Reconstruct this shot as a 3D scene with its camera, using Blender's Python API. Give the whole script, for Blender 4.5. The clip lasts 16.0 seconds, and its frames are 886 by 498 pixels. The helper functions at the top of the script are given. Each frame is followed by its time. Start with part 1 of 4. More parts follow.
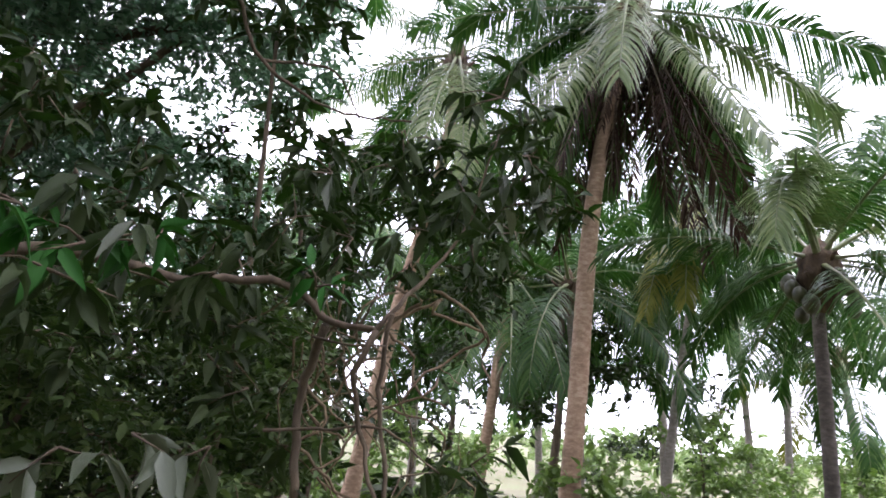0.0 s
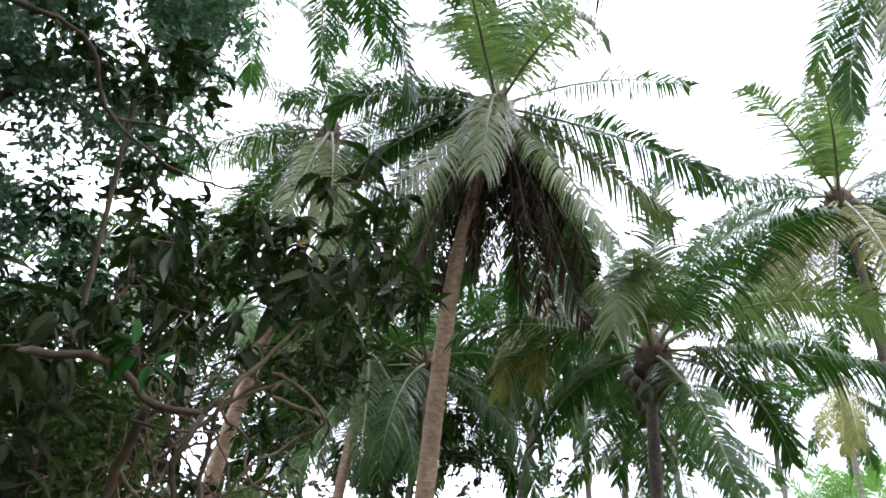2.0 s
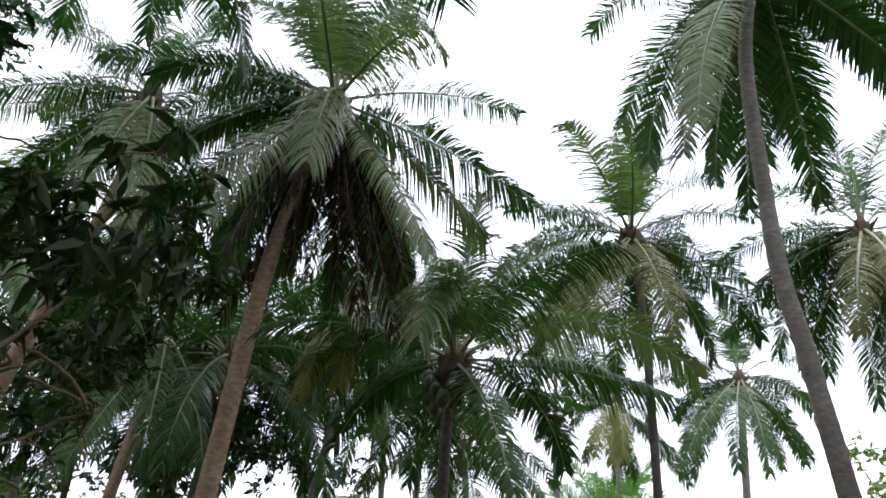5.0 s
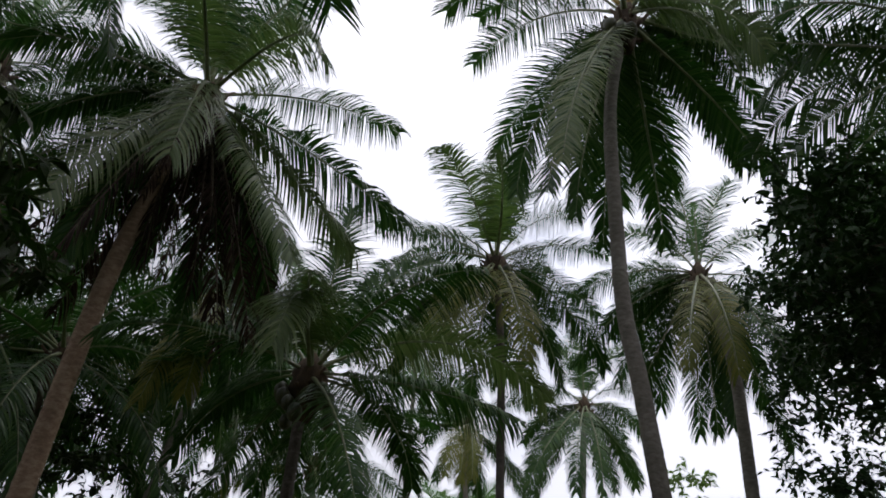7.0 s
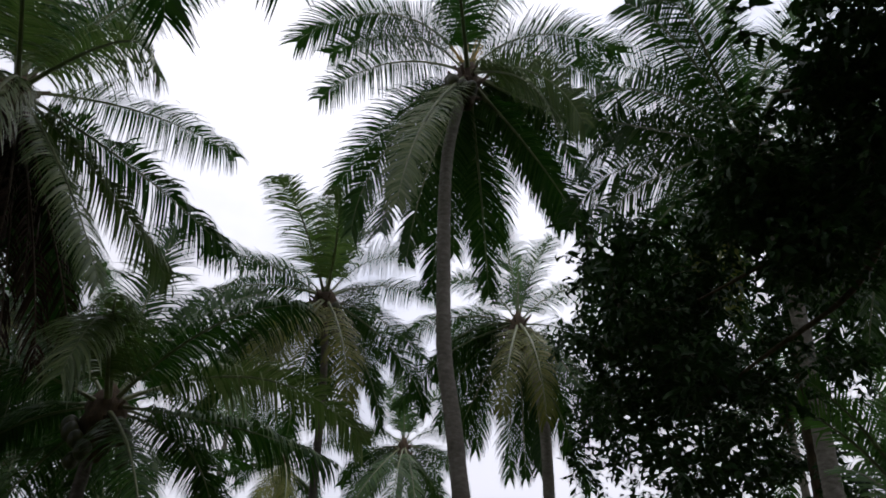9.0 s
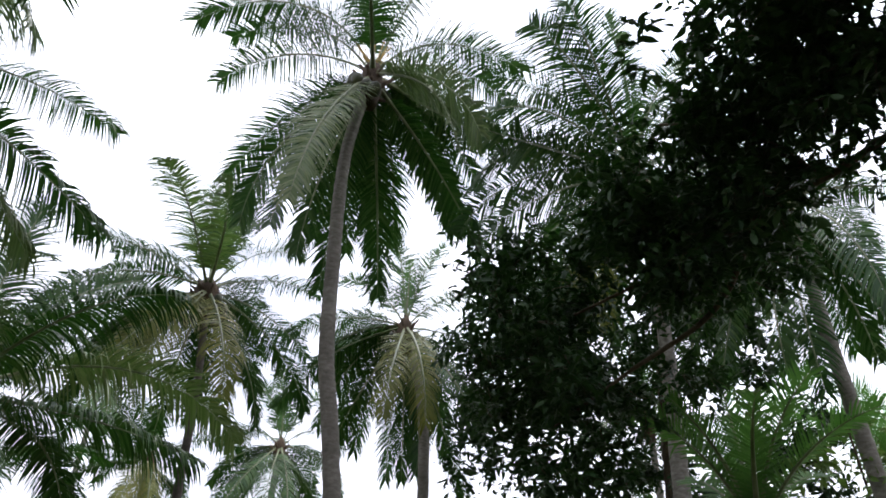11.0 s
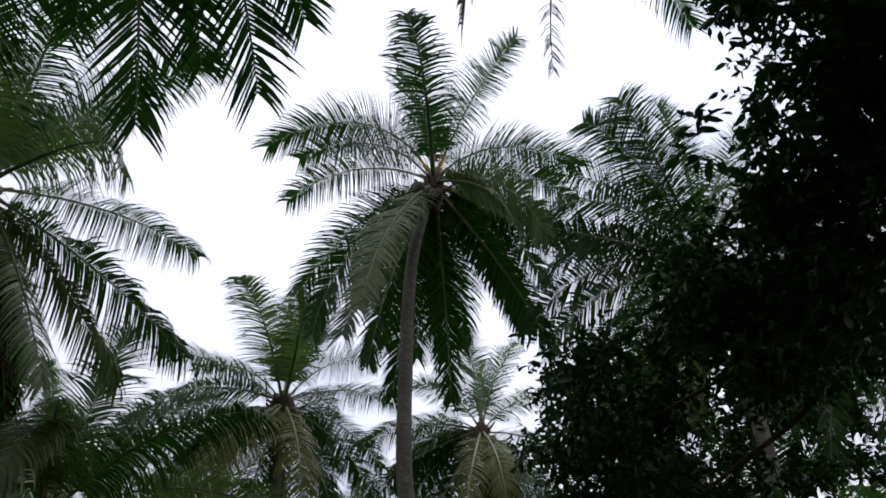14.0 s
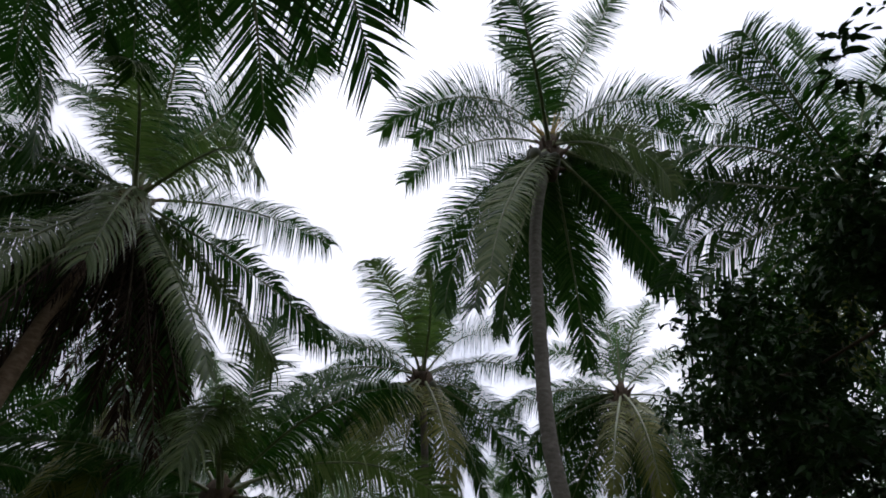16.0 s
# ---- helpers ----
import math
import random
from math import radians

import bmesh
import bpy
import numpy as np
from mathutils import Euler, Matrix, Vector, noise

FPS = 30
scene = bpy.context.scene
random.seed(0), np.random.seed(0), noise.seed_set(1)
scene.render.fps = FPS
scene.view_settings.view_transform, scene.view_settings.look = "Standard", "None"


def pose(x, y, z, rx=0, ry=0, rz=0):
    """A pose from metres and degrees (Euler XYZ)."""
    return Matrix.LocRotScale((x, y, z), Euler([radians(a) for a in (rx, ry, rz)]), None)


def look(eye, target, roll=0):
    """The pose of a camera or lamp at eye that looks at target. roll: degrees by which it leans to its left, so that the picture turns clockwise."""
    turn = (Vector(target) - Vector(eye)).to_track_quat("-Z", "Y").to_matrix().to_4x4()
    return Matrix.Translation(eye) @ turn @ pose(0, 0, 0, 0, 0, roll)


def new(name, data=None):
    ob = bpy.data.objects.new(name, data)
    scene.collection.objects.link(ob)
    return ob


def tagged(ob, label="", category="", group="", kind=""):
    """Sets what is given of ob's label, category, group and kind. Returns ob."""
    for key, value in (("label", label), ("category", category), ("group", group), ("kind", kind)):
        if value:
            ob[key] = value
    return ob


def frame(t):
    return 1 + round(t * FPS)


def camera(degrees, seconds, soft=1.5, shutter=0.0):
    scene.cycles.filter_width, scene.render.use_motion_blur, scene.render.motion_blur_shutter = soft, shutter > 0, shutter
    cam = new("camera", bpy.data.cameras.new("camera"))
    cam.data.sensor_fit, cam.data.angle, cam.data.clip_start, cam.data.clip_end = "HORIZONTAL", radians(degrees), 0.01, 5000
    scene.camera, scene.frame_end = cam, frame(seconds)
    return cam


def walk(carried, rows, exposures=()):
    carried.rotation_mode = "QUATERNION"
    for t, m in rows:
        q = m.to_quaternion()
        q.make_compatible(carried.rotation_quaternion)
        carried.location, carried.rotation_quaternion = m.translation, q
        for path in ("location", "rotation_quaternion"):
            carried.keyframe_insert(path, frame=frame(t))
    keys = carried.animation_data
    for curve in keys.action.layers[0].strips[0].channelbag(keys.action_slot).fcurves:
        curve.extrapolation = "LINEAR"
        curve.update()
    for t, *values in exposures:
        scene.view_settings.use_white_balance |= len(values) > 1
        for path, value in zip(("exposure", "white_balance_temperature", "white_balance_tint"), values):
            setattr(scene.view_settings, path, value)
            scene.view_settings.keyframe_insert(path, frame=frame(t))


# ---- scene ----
cam = camera(67.1, 16.0, 1.8)
ROWS = [
    (0, 0.000, 0.000, 1.600, 106.36, -5.21, -1.53),
    (0.5, 0.020, -0.007, 1.620, 109.02, -4.39, -4.24),
    (1, 0.042, -0.015, 1.639, 111.56, -4.77, -7.64),
    (1.5, 0.065, -0.023, 1.650, 113.14, -4.32, -10.85),
    (2, 0.082, -0.028, 1.655, 113.81, -4.78, -13.59),
    (2.5, 0.105, -0.036, 1.660, 114.47, -4.41, -16.78),
    (3, 0.120, -0.041, 1.662, 114.82, -4.31, -19.08),
    (3.5, 0.131, -0.044, 1.660, 114.48, -4.30, -20.62),
    (4, 0.150, -0.051, 1.661, 114.62, -4.19, -23.37),
    (4.2, 0.159, -0.055, 1.661, 114.72, -4.37, -24.82),
    (6.3, 0.231, -0.102, 1.673, 116.44, -4.81, -37.40),
    (6.5, 0.238, -0.108, 1.676, 116.76, -4.74, -38.63),
    (7, 0.255, -0.124, 1.680, 117.44, -4.60, -42.08),
    (7.5, 0.275, -0.143, 1.682, 117.60, -4.29, -45.87),
    (8, 0.289, -0.160, 1.687, 118.33, -3.75, -48.77),
    (8.5, 0.306, -0.190, 1.698, 119.94, -3.22, -53.48),
    (9, 0.316, -0.214, 1.709, 121.48, -1.87, -56.54),
    (9.5, 0.324, -0.230, 1.712, 122.02, -1.19, -58.74),
    (9.7, 0.328, -0.235, 1.711, 121.86, -1.03, -59.70),
    (11.8, 0.350, -0.298, 1.723, 123.68, -0.37, -69.22),
    (12, 0.345, -0.299, 1.730, 124.75, -0.36, -69.24),
    (12.5, 0.334, -0.304, 1.747, 127.35, -0.27, -69.32),
    (13, 0.318, -0.297, 1.762, 129.81, -0.47, -67.41),
    (13.5, 0.302, -0.280, 1.771, 131.33, -0.18, -63.42),
    (14, 0.294, -0.254, 1.764, 130.23, -1.01, -59.60),
    (14.5, 0.291, -0.236, 1.756, 128.80, -1.93, -57.66),
    (15, 0.281, -0.218, 1.753, 128.30, -1.94, -54.24),
    (15.5, 0.269, -0.200, 1.750, 127.84, -2.29, -50.97),
    (16, 0.257, -0.183, 1.747, 127.37, -2.98, -48.12),
]
walk(cam, [(t, pose(x, y, z, rx, ry, rz)) for t, x, y, z, rx, ry, rz in ROWS],
     [(0, 1.2, 6200, 27), (2, 1.0, 6120, 24), (3, 0.82, 6070, 22), (4.2, 0.62, 6070, 21), (6.3, -1.2, 6350, 18), (7, -1.38, 6350, 18), (9.7, -1.62, 6350, 18), (11.8, 0.15, 6100, 19), (12.5, 0.1, 6080, 19), (13.5, -1.12, 6150, 18), (14, -1.5, 6200, 18), (16, -1.45, 6200, 18)])

# ---- sky and sun: high overcast, the sun veiled behind cloud ----
SUN_AZ, SUN_EL = 82.0, 62.0
world = bpy.data.worlds.new("overcast_sky")
scene.world = world
world.use_nodes = True
wn, wl = world.node_tree.nodes, world.node_tree.links
wn.clear()
sky = wn.new("ShaderNodeTexSky")
sky.sky_type, sky.sun_disc = "NISHITA", False
sky.sun_elevation, sky.sun_rotation = radians(SUN_EL), radians(SUN_AZ)
sky_bg = wn.new("ShaderNodeBackground")
sky_bg.inputs["Strength"].default_value = 0.1
wl.new(sky.outputs["Color"], sky_bg.inputs["Color"])
coord = wn.new("ShaderNodeTexCoord")
cloud = wn.new("ShaderNodeTexNoise")
cloud.inputs["Scale"].default_value, cloud.inputs["Detail"].default_value, cloud.inputs["Roughness"].default_value = 2.2, 6, 0.55
wl.new(coord.outputs["Generated"], cloud.inputs["Vector"])
cloud_ramp = wn.new("ShaderNodeValToRGB")
for e, (place, tone) in zip([cloud_ramp.color_ramp.elements[0], cloud_ramp.color_ramp.elements[1], cloud_ramp.color_ramp.elements.new(0.5)],
                            ((0.3, (0.62, 0.67, 0.76, 1)), (0.62, (1.0, 0.99, 0.98, 1)), (0.46, (0.87, 0.905, 0.965, 1)))):
    e.position, e.color = place, tone
wl.new(cloud.outputs["Fac"], cloud_ramp.inputs["Fac"])
cloud_bg = wn.new("ShaderNodeBackground")
# the cloud is brightest round the veiled sun
sa, se = radians(SUN_AZ), radians(SUN_EL)
SUN_WAY = (math.sin(sa) * math.cos(se), math.cos(sa) * math.cos(se), math.sin(se))
near_sun = wn.new("ShaderNodeVectorMath")
near_sun.operation = "DOT_PRODUCT"
near_sun.inputs[1].default_value = SUN_WAY
wl.new(coord.outputs["Generated"], near_sun.inputs[0])
glow = wn.new("ShaderNodeMapRange")
glow.interpolation_type = "SMOOTHSTEP"
glow.inputs["From Min"].default_value, glow.inputs["From Max"].default_value = 0.45, 1.0
glow.inputs["To Min"].default_value, glow.inputs["To Max"].default_value = 3.0, 4.6
wl.new(near_sun.outputs["Value"], glow.inputs["Value"])
wl.new(glow.outputs["Result"], cloud_bg.inputs["Strength"])
wl.new(cloud_ramp.outputs["Color"], cloud_bg.inputs["Color"])
mix = wn.new("ShaderNodeMixShader")
mix.inputs["Fac"].default_value = 0.88
wl.new(sky_bg.outputs[0], mix.inputs[1])
wl.new(cloud_bg.outputs[0], mix.inputs[2])
wl.new(mix.outputs[0], wn.new("ShaderNodeOutputWorld").inputs["Surface"])

sun = new("sun", bpy.data.lights.new("sun", "SUN"))
sun.data.energy, sun.data.angle, sun.data.color = 1.2, radians(24), (1.0, 0.96, 0.9)
sun.matrix_world = look((0, 0, 0), [-c for c in SUN_WAY])


# ---- materials ----
def material(name):
    m = bpy.data.materials.new(name)
    m.use_nodes = True
    m.node_tree.nodes.clear()
    return m, m.node_tree.nodes, m.node_tree.links


def ramp(nodes, *stops):
    r = nodes.new("ShaderNodeValToRGB")
    while len(r.color_ramp.elements) < len(stops):
        r.color_ramp.elements.new(0.5)
    for e, (p, c) in zip(r.color_ramp.elements, stops):
        e.position, e.color = p, (*c, 1)
    return r


def noise_node(nodes, links, scale, detail=4, vector=None, rough=0.55):
    n = nodes.new("ShaderNodeTexNoise")
    n.inputs["Scale"].default_value, n.inputs["Detail"].default_value, n.inputs["Roughness"].default_value = scale, detail, rough
    if vector:
        links.new(vector, n.inputs["Vector"])
    return n


def leaf_material(name, dark, mid, pale, through_light, rough=0.42, spec=0.5, thin=0.3, patch=1.3):
    """Foliage: colour that varies from leaf to leaf and in patches, waxy gloss, and light shining through."""
    m, n, l = material(name)
    geo, obj, tc = n.new("ShaderNodeNewGeometry"), n.new("ShaderNodeObjectInfo"), n.new("ShaderNodeTexCoord")
    patches = noise_node(n, l, patch, 3, tc.outputs["Object"])
    a = n.new("ShaderNodeMath"); a.operation = "MULTIPLY_ADD"
    l.new(geo.outputs["Random Per Island"], a.inputs[0]); a.inputs[1].default_value = 0.6
    b = n.new("ShaderNodeMath"); b.operation = "MULTIPLY_ADD"
    l.new(patches.outputs["Fac"], b.inputs[0]); b.inputs[1].default_value = 0.4
    c = n.new("ShaderNodeMath"); c.operation = "MULTIPLY"
    l.new(obj.outputs["Random"], c.inputs[0]); c.inputs[1].default_value = 0.22
    l.new(c.outputs[0], b.inputs[2]); l.new(b.outputs[0], a.inputs[2])
    col = ramp(n, (0.15, dark), (0.55, mid), (0.95, pale))
    l.new(a.outputs[0], col.inputs["Fac"])
    p = n.new("ShaderNodeBsdfPrincipled")
    p.inputs["Roughness"].default_value, p.inputs["Specular IOR Level"].default_value = rough, spec
    l.new(col.outputs["Color"], p.inputs["Base Color"])
    grain = noise_node(n, l, 60, 2, tc.outputs["Object"])
    bump = n.new("ShaderNodeBump"); bump.inputs["Strength"].default_value, bump.inputs["Distance"].default_value = 0.25, 0.01
    l.new(grain.outputs["Fac"], bump.inputs["Height"]); l.new(bump.outputs[0], p.inputs["Normal"])
    t = n.new("ShaderNodeBsdfTranslucent")
    tint = n.new("ShaderNodeMix"); tint.data_type, tint.blend_type = "RGBA", "MIX"
    tint.inputs["Factor"].default_value = 0.6
    l.new(col.outputs["Color"], tint.inputs["A"]); tint.inputs["B"].default_value = (*through_light, 1)
    l.new(tint.outputs["Result"], t.inputs["Color"])
    mx = n.new("ShaderNodeMixShader"); mx.inputs["Fac"].default_value = thin
    l.new(p.outputs[0], mx.inputs[1]); l.new(t.outputs[0], mx.inputs[2])
    l.new(mx.outputs[0], n.new("ShaderNodeOutputMaterial").inputs["Surface"])
    return m


def bark_material(name, dark, mid, pale, scale, stretch=(1, 1, 1), strength=0.6, rough=0.9):
    """Bark: streaks and blotches of lichen at two scales, with relief."""
    m, n, l = material(name)
    tc, mp = n.new("ShaderNodeTexCoord"), n.new("ShaderNodeMapping")
    mp.inputs["Scale"].default_value = stretch
    l.new(tc.outputs["Object"], mp.inputs["Vector"])
    fine, coarse = noise_node(n, l, scale, 6, mp.outputs[0], 0.65), noise_node(n, l, 0.9, 3, tc.outputs["Object"])
    add = n.new("ShaderNodeMath"); add.operation = "MULTIPLY_ADD"
    l.new(fine.outputs["Fac"], add.inputs[0]); add.inputs[1].default_value = 0.6
    half = n.new("ShaderNodeMath"); half.operation = "MULTIPLY"
    l.new(coarse.outputs["Fac"], half.inputs[0]); half.inputs[1].default_value = 0.4
    l.new(half.outputs[0], add.inputs[2])
    col = ramp(n, (0.32, dark), (0.5, mid), (0.68, pale))
    l.new(add.outputs[0], col.inputs["Fac"])
    p = n.new("ShaderNodeBsdfPrincipled"); p.inputs["Roughness"].default_value = rough
    l.new(col.outputs["Color"], p.inputs["Base Color"])
    bump = n.new("ShaderNodeBump"); bump.inputs["Strength"].default_value, bump.inputs["Distance"].default_value = strength, 0.02
    l.new(fine.outputs["Fac"], bump.inputs["Height"]); l.new(bump.outputs[0], p.inputs["Normal"])
    l.new(p.outputs[0], n.new("ShaderNodeOutputMaterial").inputs["Surface"])
    return m


FROND = leaf_material("frond_green", (0.009, 0.032, 0.006), (0.026, 0.074, 0.014), (0.078, 0.135, 0.034), (0.045, 0.21, 0.012), 0.36, 0.25, 0.14, 0.6)
# paler copy of the frond green: sky sheen on top-lit fronds, painted into the colour
FROND_PALE = leaf_material("frond_painted_sheen", (0.048, 0.078, 0.026), (0.105, 0.15, 0.05), (0.2, 0.235, 0.1), (0.12, 0.27, 0.03), 0.38, 0.35, 0.22, 0.6)
FROND_YELLOW = leaf_material("frond_ageing", (0.042, 0.06, 0.008), (0.095, 0.115, 0.015), (0.17, 0.165, 0.028), (0.22, 0.26, 0.02), 0.45, 0.2, 0.22, 0.6)
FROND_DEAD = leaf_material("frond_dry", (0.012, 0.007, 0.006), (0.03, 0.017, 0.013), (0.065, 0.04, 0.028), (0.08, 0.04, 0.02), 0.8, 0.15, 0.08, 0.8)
FROND_YOUNG = leaf_material("frond_young", (0.03, 0.085, 0.015), (0.06, 0.145, 0.03), (0.11, 0.21, 0.05), (0.12, 0.34, 0.04), 0.4, 0.5, 0.35, 0.6)
RACHIS = bark_material("frond_rib", (0.06, 0.085, 0.028), (0.14, 0.17, 0.07), (0.28, 0.3, 0.16), 6, strength=0.15, rough=0.42)
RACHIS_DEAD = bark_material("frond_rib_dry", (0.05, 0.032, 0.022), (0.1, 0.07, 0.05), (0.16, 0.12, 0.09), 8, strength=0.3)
PALM_BARK = bark_material("palm_bark", (0.1, 0.09, 0.072), (0.2, 0.182, 0.15), (0.34, 0.32, 0.28), 9, (1, 1, 2.2), 0.7)
PALM_BARK_DARK = bark_material("palm_bark_dark", (0.035, 0.029, 0.024), (0.08, 0.067, 0.055), (0.15, 0.13, 0.11), 9, (1, 1, 2.2), 0.7)
PALM_BARK_BROWN = bark_material("palm_bark_brown", (0.13, 0.08, 0.05), (0.29, 0.195, 0.125), (0.47, 0.36, 0.25), 9, (1, 1, 2.2), 0.7)
FIBRE = bark_material("palm_fibre", (0.022, 0.015, 0.008), (0.06, 0.038, 0.02), (0.14, 0.095, 0.045), 14, (1, 1, 0.3), 0.9)
BLOSSOM = bark_material("palm_blossom", (0.32, 0.19, 0.05), (0.55, 0.36, 0.1), (0.7, 0.55, 0.25), 20, strength=0.3)
HUSK = bark_material("coconut_husk", (0.012, 0.016, 0.004), (0.03, 0.036, 0.01), (0.07, 0.07, 0.02), 5, strength=0.2, rough=0.55)
BARK = bark_material("tree_bark", (0.028, 0.02, 0.011), (0.07, 0.05, 0.029), (0.14, 0.105, 0.065), 12, (1, 1, 0.35), 0.8)
VINE = bark_material("vine_bark", (0.05, 0.034, 0.017), (0.115, 0.082, 0.043), (0.21, 0.16, 0.09), 14, (1, 1, 0.4), 0.7)
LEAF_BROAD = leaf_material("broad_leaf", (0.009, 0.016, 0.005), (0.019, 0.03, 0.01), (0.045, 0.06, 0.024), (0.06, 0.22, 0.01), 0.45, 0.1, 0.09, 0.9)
LEAF_SMALL = leaf_material("small_leaf", (0.02, 0.055, 0.03), (0.065, 0.14, 0.08), (0.17, 0.28, 0.175), (0.08, 0.26, 0.07), 0.32, 0.6, 0.26, 0.7)
LEAF_UNDER = leaf_material("undergrowth_leaf", (0.018, 0.034, 0.009), (0.05, 0.085, 0.024), (0.125, 0.165, 0.055), (0.1, 0.24, 0.025), 0.4, 0.2, 0.2, 0.8)
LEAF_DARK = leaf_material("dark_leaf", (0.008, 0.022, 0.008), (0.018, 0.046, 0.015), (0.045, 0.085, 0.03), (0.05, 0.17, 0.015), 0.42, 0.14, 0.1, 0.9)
LEAF_YOUNG = leaf_material("young_leaf", (0.008, 0.04, 0.006), (0.014, 0.07, 0.01), (0.03, 0.11, 0.02), (0.03, 0.16, 0.01), 0.5, 0.1, 0.16, 0.9)
LEAF_BUSH = leaf_material("bush_leaf", (0.06, 0.11, 0.025), (0.1, 0.17, 0.04), (0.16, 0.25, 0.06), (0.17, 0.32, 0.03), 0.45, 0.4, 0.3, 0.8)
# greyer green for the far edge: distance haze is painted into the leaf colour
LEAF_FAR = leaf_material("far_leaf_hazed", (0.06, 0.1, 0.035), (0.1, 0.15, 0.055), (0.16, 0.22, 0.09), (0.18, 0.28, 0.06), 0.7, 0.2, 0.3, 0.3)
LEAF_PALE = leaf_material("pale_leaf", (0.03, 0.045, 0.025), (0.055, 0.07, 0.042), (0.09, 0.105, 0.07), (0.16, 0.2, 0.08), 0.45, 0.4, 0.2, 1.5)


def ground_material():
    m, n, l = material("ground_litter")
    tc = n.new("ShaderNodeTexCoord")
    fine, coarse = noise_node(n, l, 7, 6, tc.outputs["Object"], 0.7), noise_node(n, l, 0.25, 4, tc.outputs["Object"])
    mul = n.new("ShaderNodeMath"); mul.operation = "MULTIPLY_ADD"
    l.new(fine.outputs["Fac"], mul.inputs[0]); mul.inputs[1].default_value = 0.5
    h = n.new("ShaderNodeMath"); h.operation = "MULTIPLY"
    l.new(coarse.outputs["Fac"], h.inputs[0]); h.inputs[1].default_value = 0.5
    l.new(h.outputs[0], mul.inputs[2])
    col = ramp(n, (0.35, (0.05, 0.035, 0.022)), (0.5, (0.09, 0.085, 0.035)), (0.62, (0.06, 0.1, 0.025)))
    l.new(mul.outputs[0], col.inputs["Fac"])
    p = n.new("ShaderNodeBsdfPrincipled"); p.inputs["Roughness"].default_value = 0.95
    l.new(col.outputs["Color"], p.inputs["Base Color"])
    bump = n.new("ShaderNodeBump"); bump.inputs["Strength"].default_value, bump.inputs["Distance"].default_value = 0.8, 0.05
    l.new(fine.outputs["Fac"], bump.inputs["Height"]); l.new(bump.outputs[0], p.inputs["Normal"])
    l.new(p.outputs[0], n.new("ShaderNodeOutputMaterial").inputs["Surface"])
    return m


GROUND = ground_material()


# ---- building helpers ----
rng = np.random.default_rng(7)


def mesh_of(name, verts, faces, mat, smooth=True):
    me = bpy.data.meshes.new(name)
    me.from_pydata(np.asarray(verts, float).tolist(), [], faces if isinstance(faces, list) else np.asarray(faces, int).tolist())
    me.materials.append(mat)
    me.polygons.foreach_set("use_smooth", [smooth] * len(me.polygons))
    me.update()
    return me


def child(name, me, parent, label="", kind=""):
    ob = new(name, me)
    ob.parent = parent
    return tagged(ob, label, kind=kind)


def thing(name, base, label, category, group="", kind=""):
    ob = new(name)
    ob.location = base
    ob.empty_display_size = 0.2
    return tagged(ob, label, category, group, kind)


def unit(v):
    return v / (np.linalg.norm(v, axis=-1, keepdims=True) + 1e-9)


def polar(az, el, dist, eye=(0.2, -0.1, 1.65)):
    """A place by compass bearing (0 is +y, clockwise), height angle and distance from the eye."""
    a, e = radians(az), radians(el)
    return np.array([eye[0] + dist * math.cos(e) * math.sin(a), eye[1] + dist * math.cos(e) * math.cos(a), eye[2] + dist * math.sin(e)])


def spline(points, step):
    """A smooth line through points (Catmull-Rom), sampled at about that step."""
    p = np.asarray(points, float)
    p = np.vstack([2 * p[0] - p[1], p, 2 * p[-1] - p[-2]])
    out = []
    for i in range(1, len(p) - 2):
        n = max(2, int(np.linalg.norm(p[i + 1] - p[i]) / step))
        for u in np.arange(n) / n:
            a, b, c, d = p[i - 1], p[i], p[i + 1], p[i + 2]
            out.append(0.5 * (2 * b + (c - a) * u + (2 * a - 5 * b + 4 * c - d) * u * u + (3 * b - a - 3 * c + d) * u ** 3))
    return np.array(out + [p[-2]])


def tube(line, radii, sides=8, wobble=0.0, flat=1.0):
    """Verts and faces of a closed tube along a line; flat squashes it against the side."""
    line, radii = np.asarray(line, float), np.asarray(radii, float)
    tan = np.gradient(line, axis=0)
    tan /= np.linalg.norm(tan, axis=1, keepdims=True) + 1e-9
    ref = np.array([0.0, 0.0, 1.0]) if abs(tan[:, 2]).mean() < 0.8 else np.array([1.0, 0.0, 0.0])
    s = np.cross(tan, ref)
    s /= np.linalg.norm(s, axis=1, keepdims=True) + 1e-9
    n = np.cross(s, tan)
    ang = np.arange(sides) / sides * 2 * math.pi
    ring = s[:, None] * np.cos(ang)[None, :, None] + n[:, None] * np.sin(ang)[None, :, None] * flat
    r = radii[:, None, None] * (1 + wobble * rng.normal(size=(len(line), sides, 1)))
    verts = (line[:, None] + ring * r).reshape(-1, 3)
    i, j = np.meshgrid(np.arange(len(line) - 1), np.arange(sides), indexing="ij")
    a, b = i * sides + j, i * sides + (j + 1) % sides
    faces = np.stack([a, b, b + sides, a + sides], -1).reshape(-1, 4).tolist()
    return verts, faces + [list(range(sides))[::-1], list(range(len(verts) - sides, len(verts)))]


def joined(pieces):
    """Several (verts, faces) as one."""
    verts, faces, k = [], [], 0
    for v, f in pieces:
        verts.append(v)
        faces += [[i + k for i in q] for q in f]
        k += len(v)
    return np.vstack(verts), faces


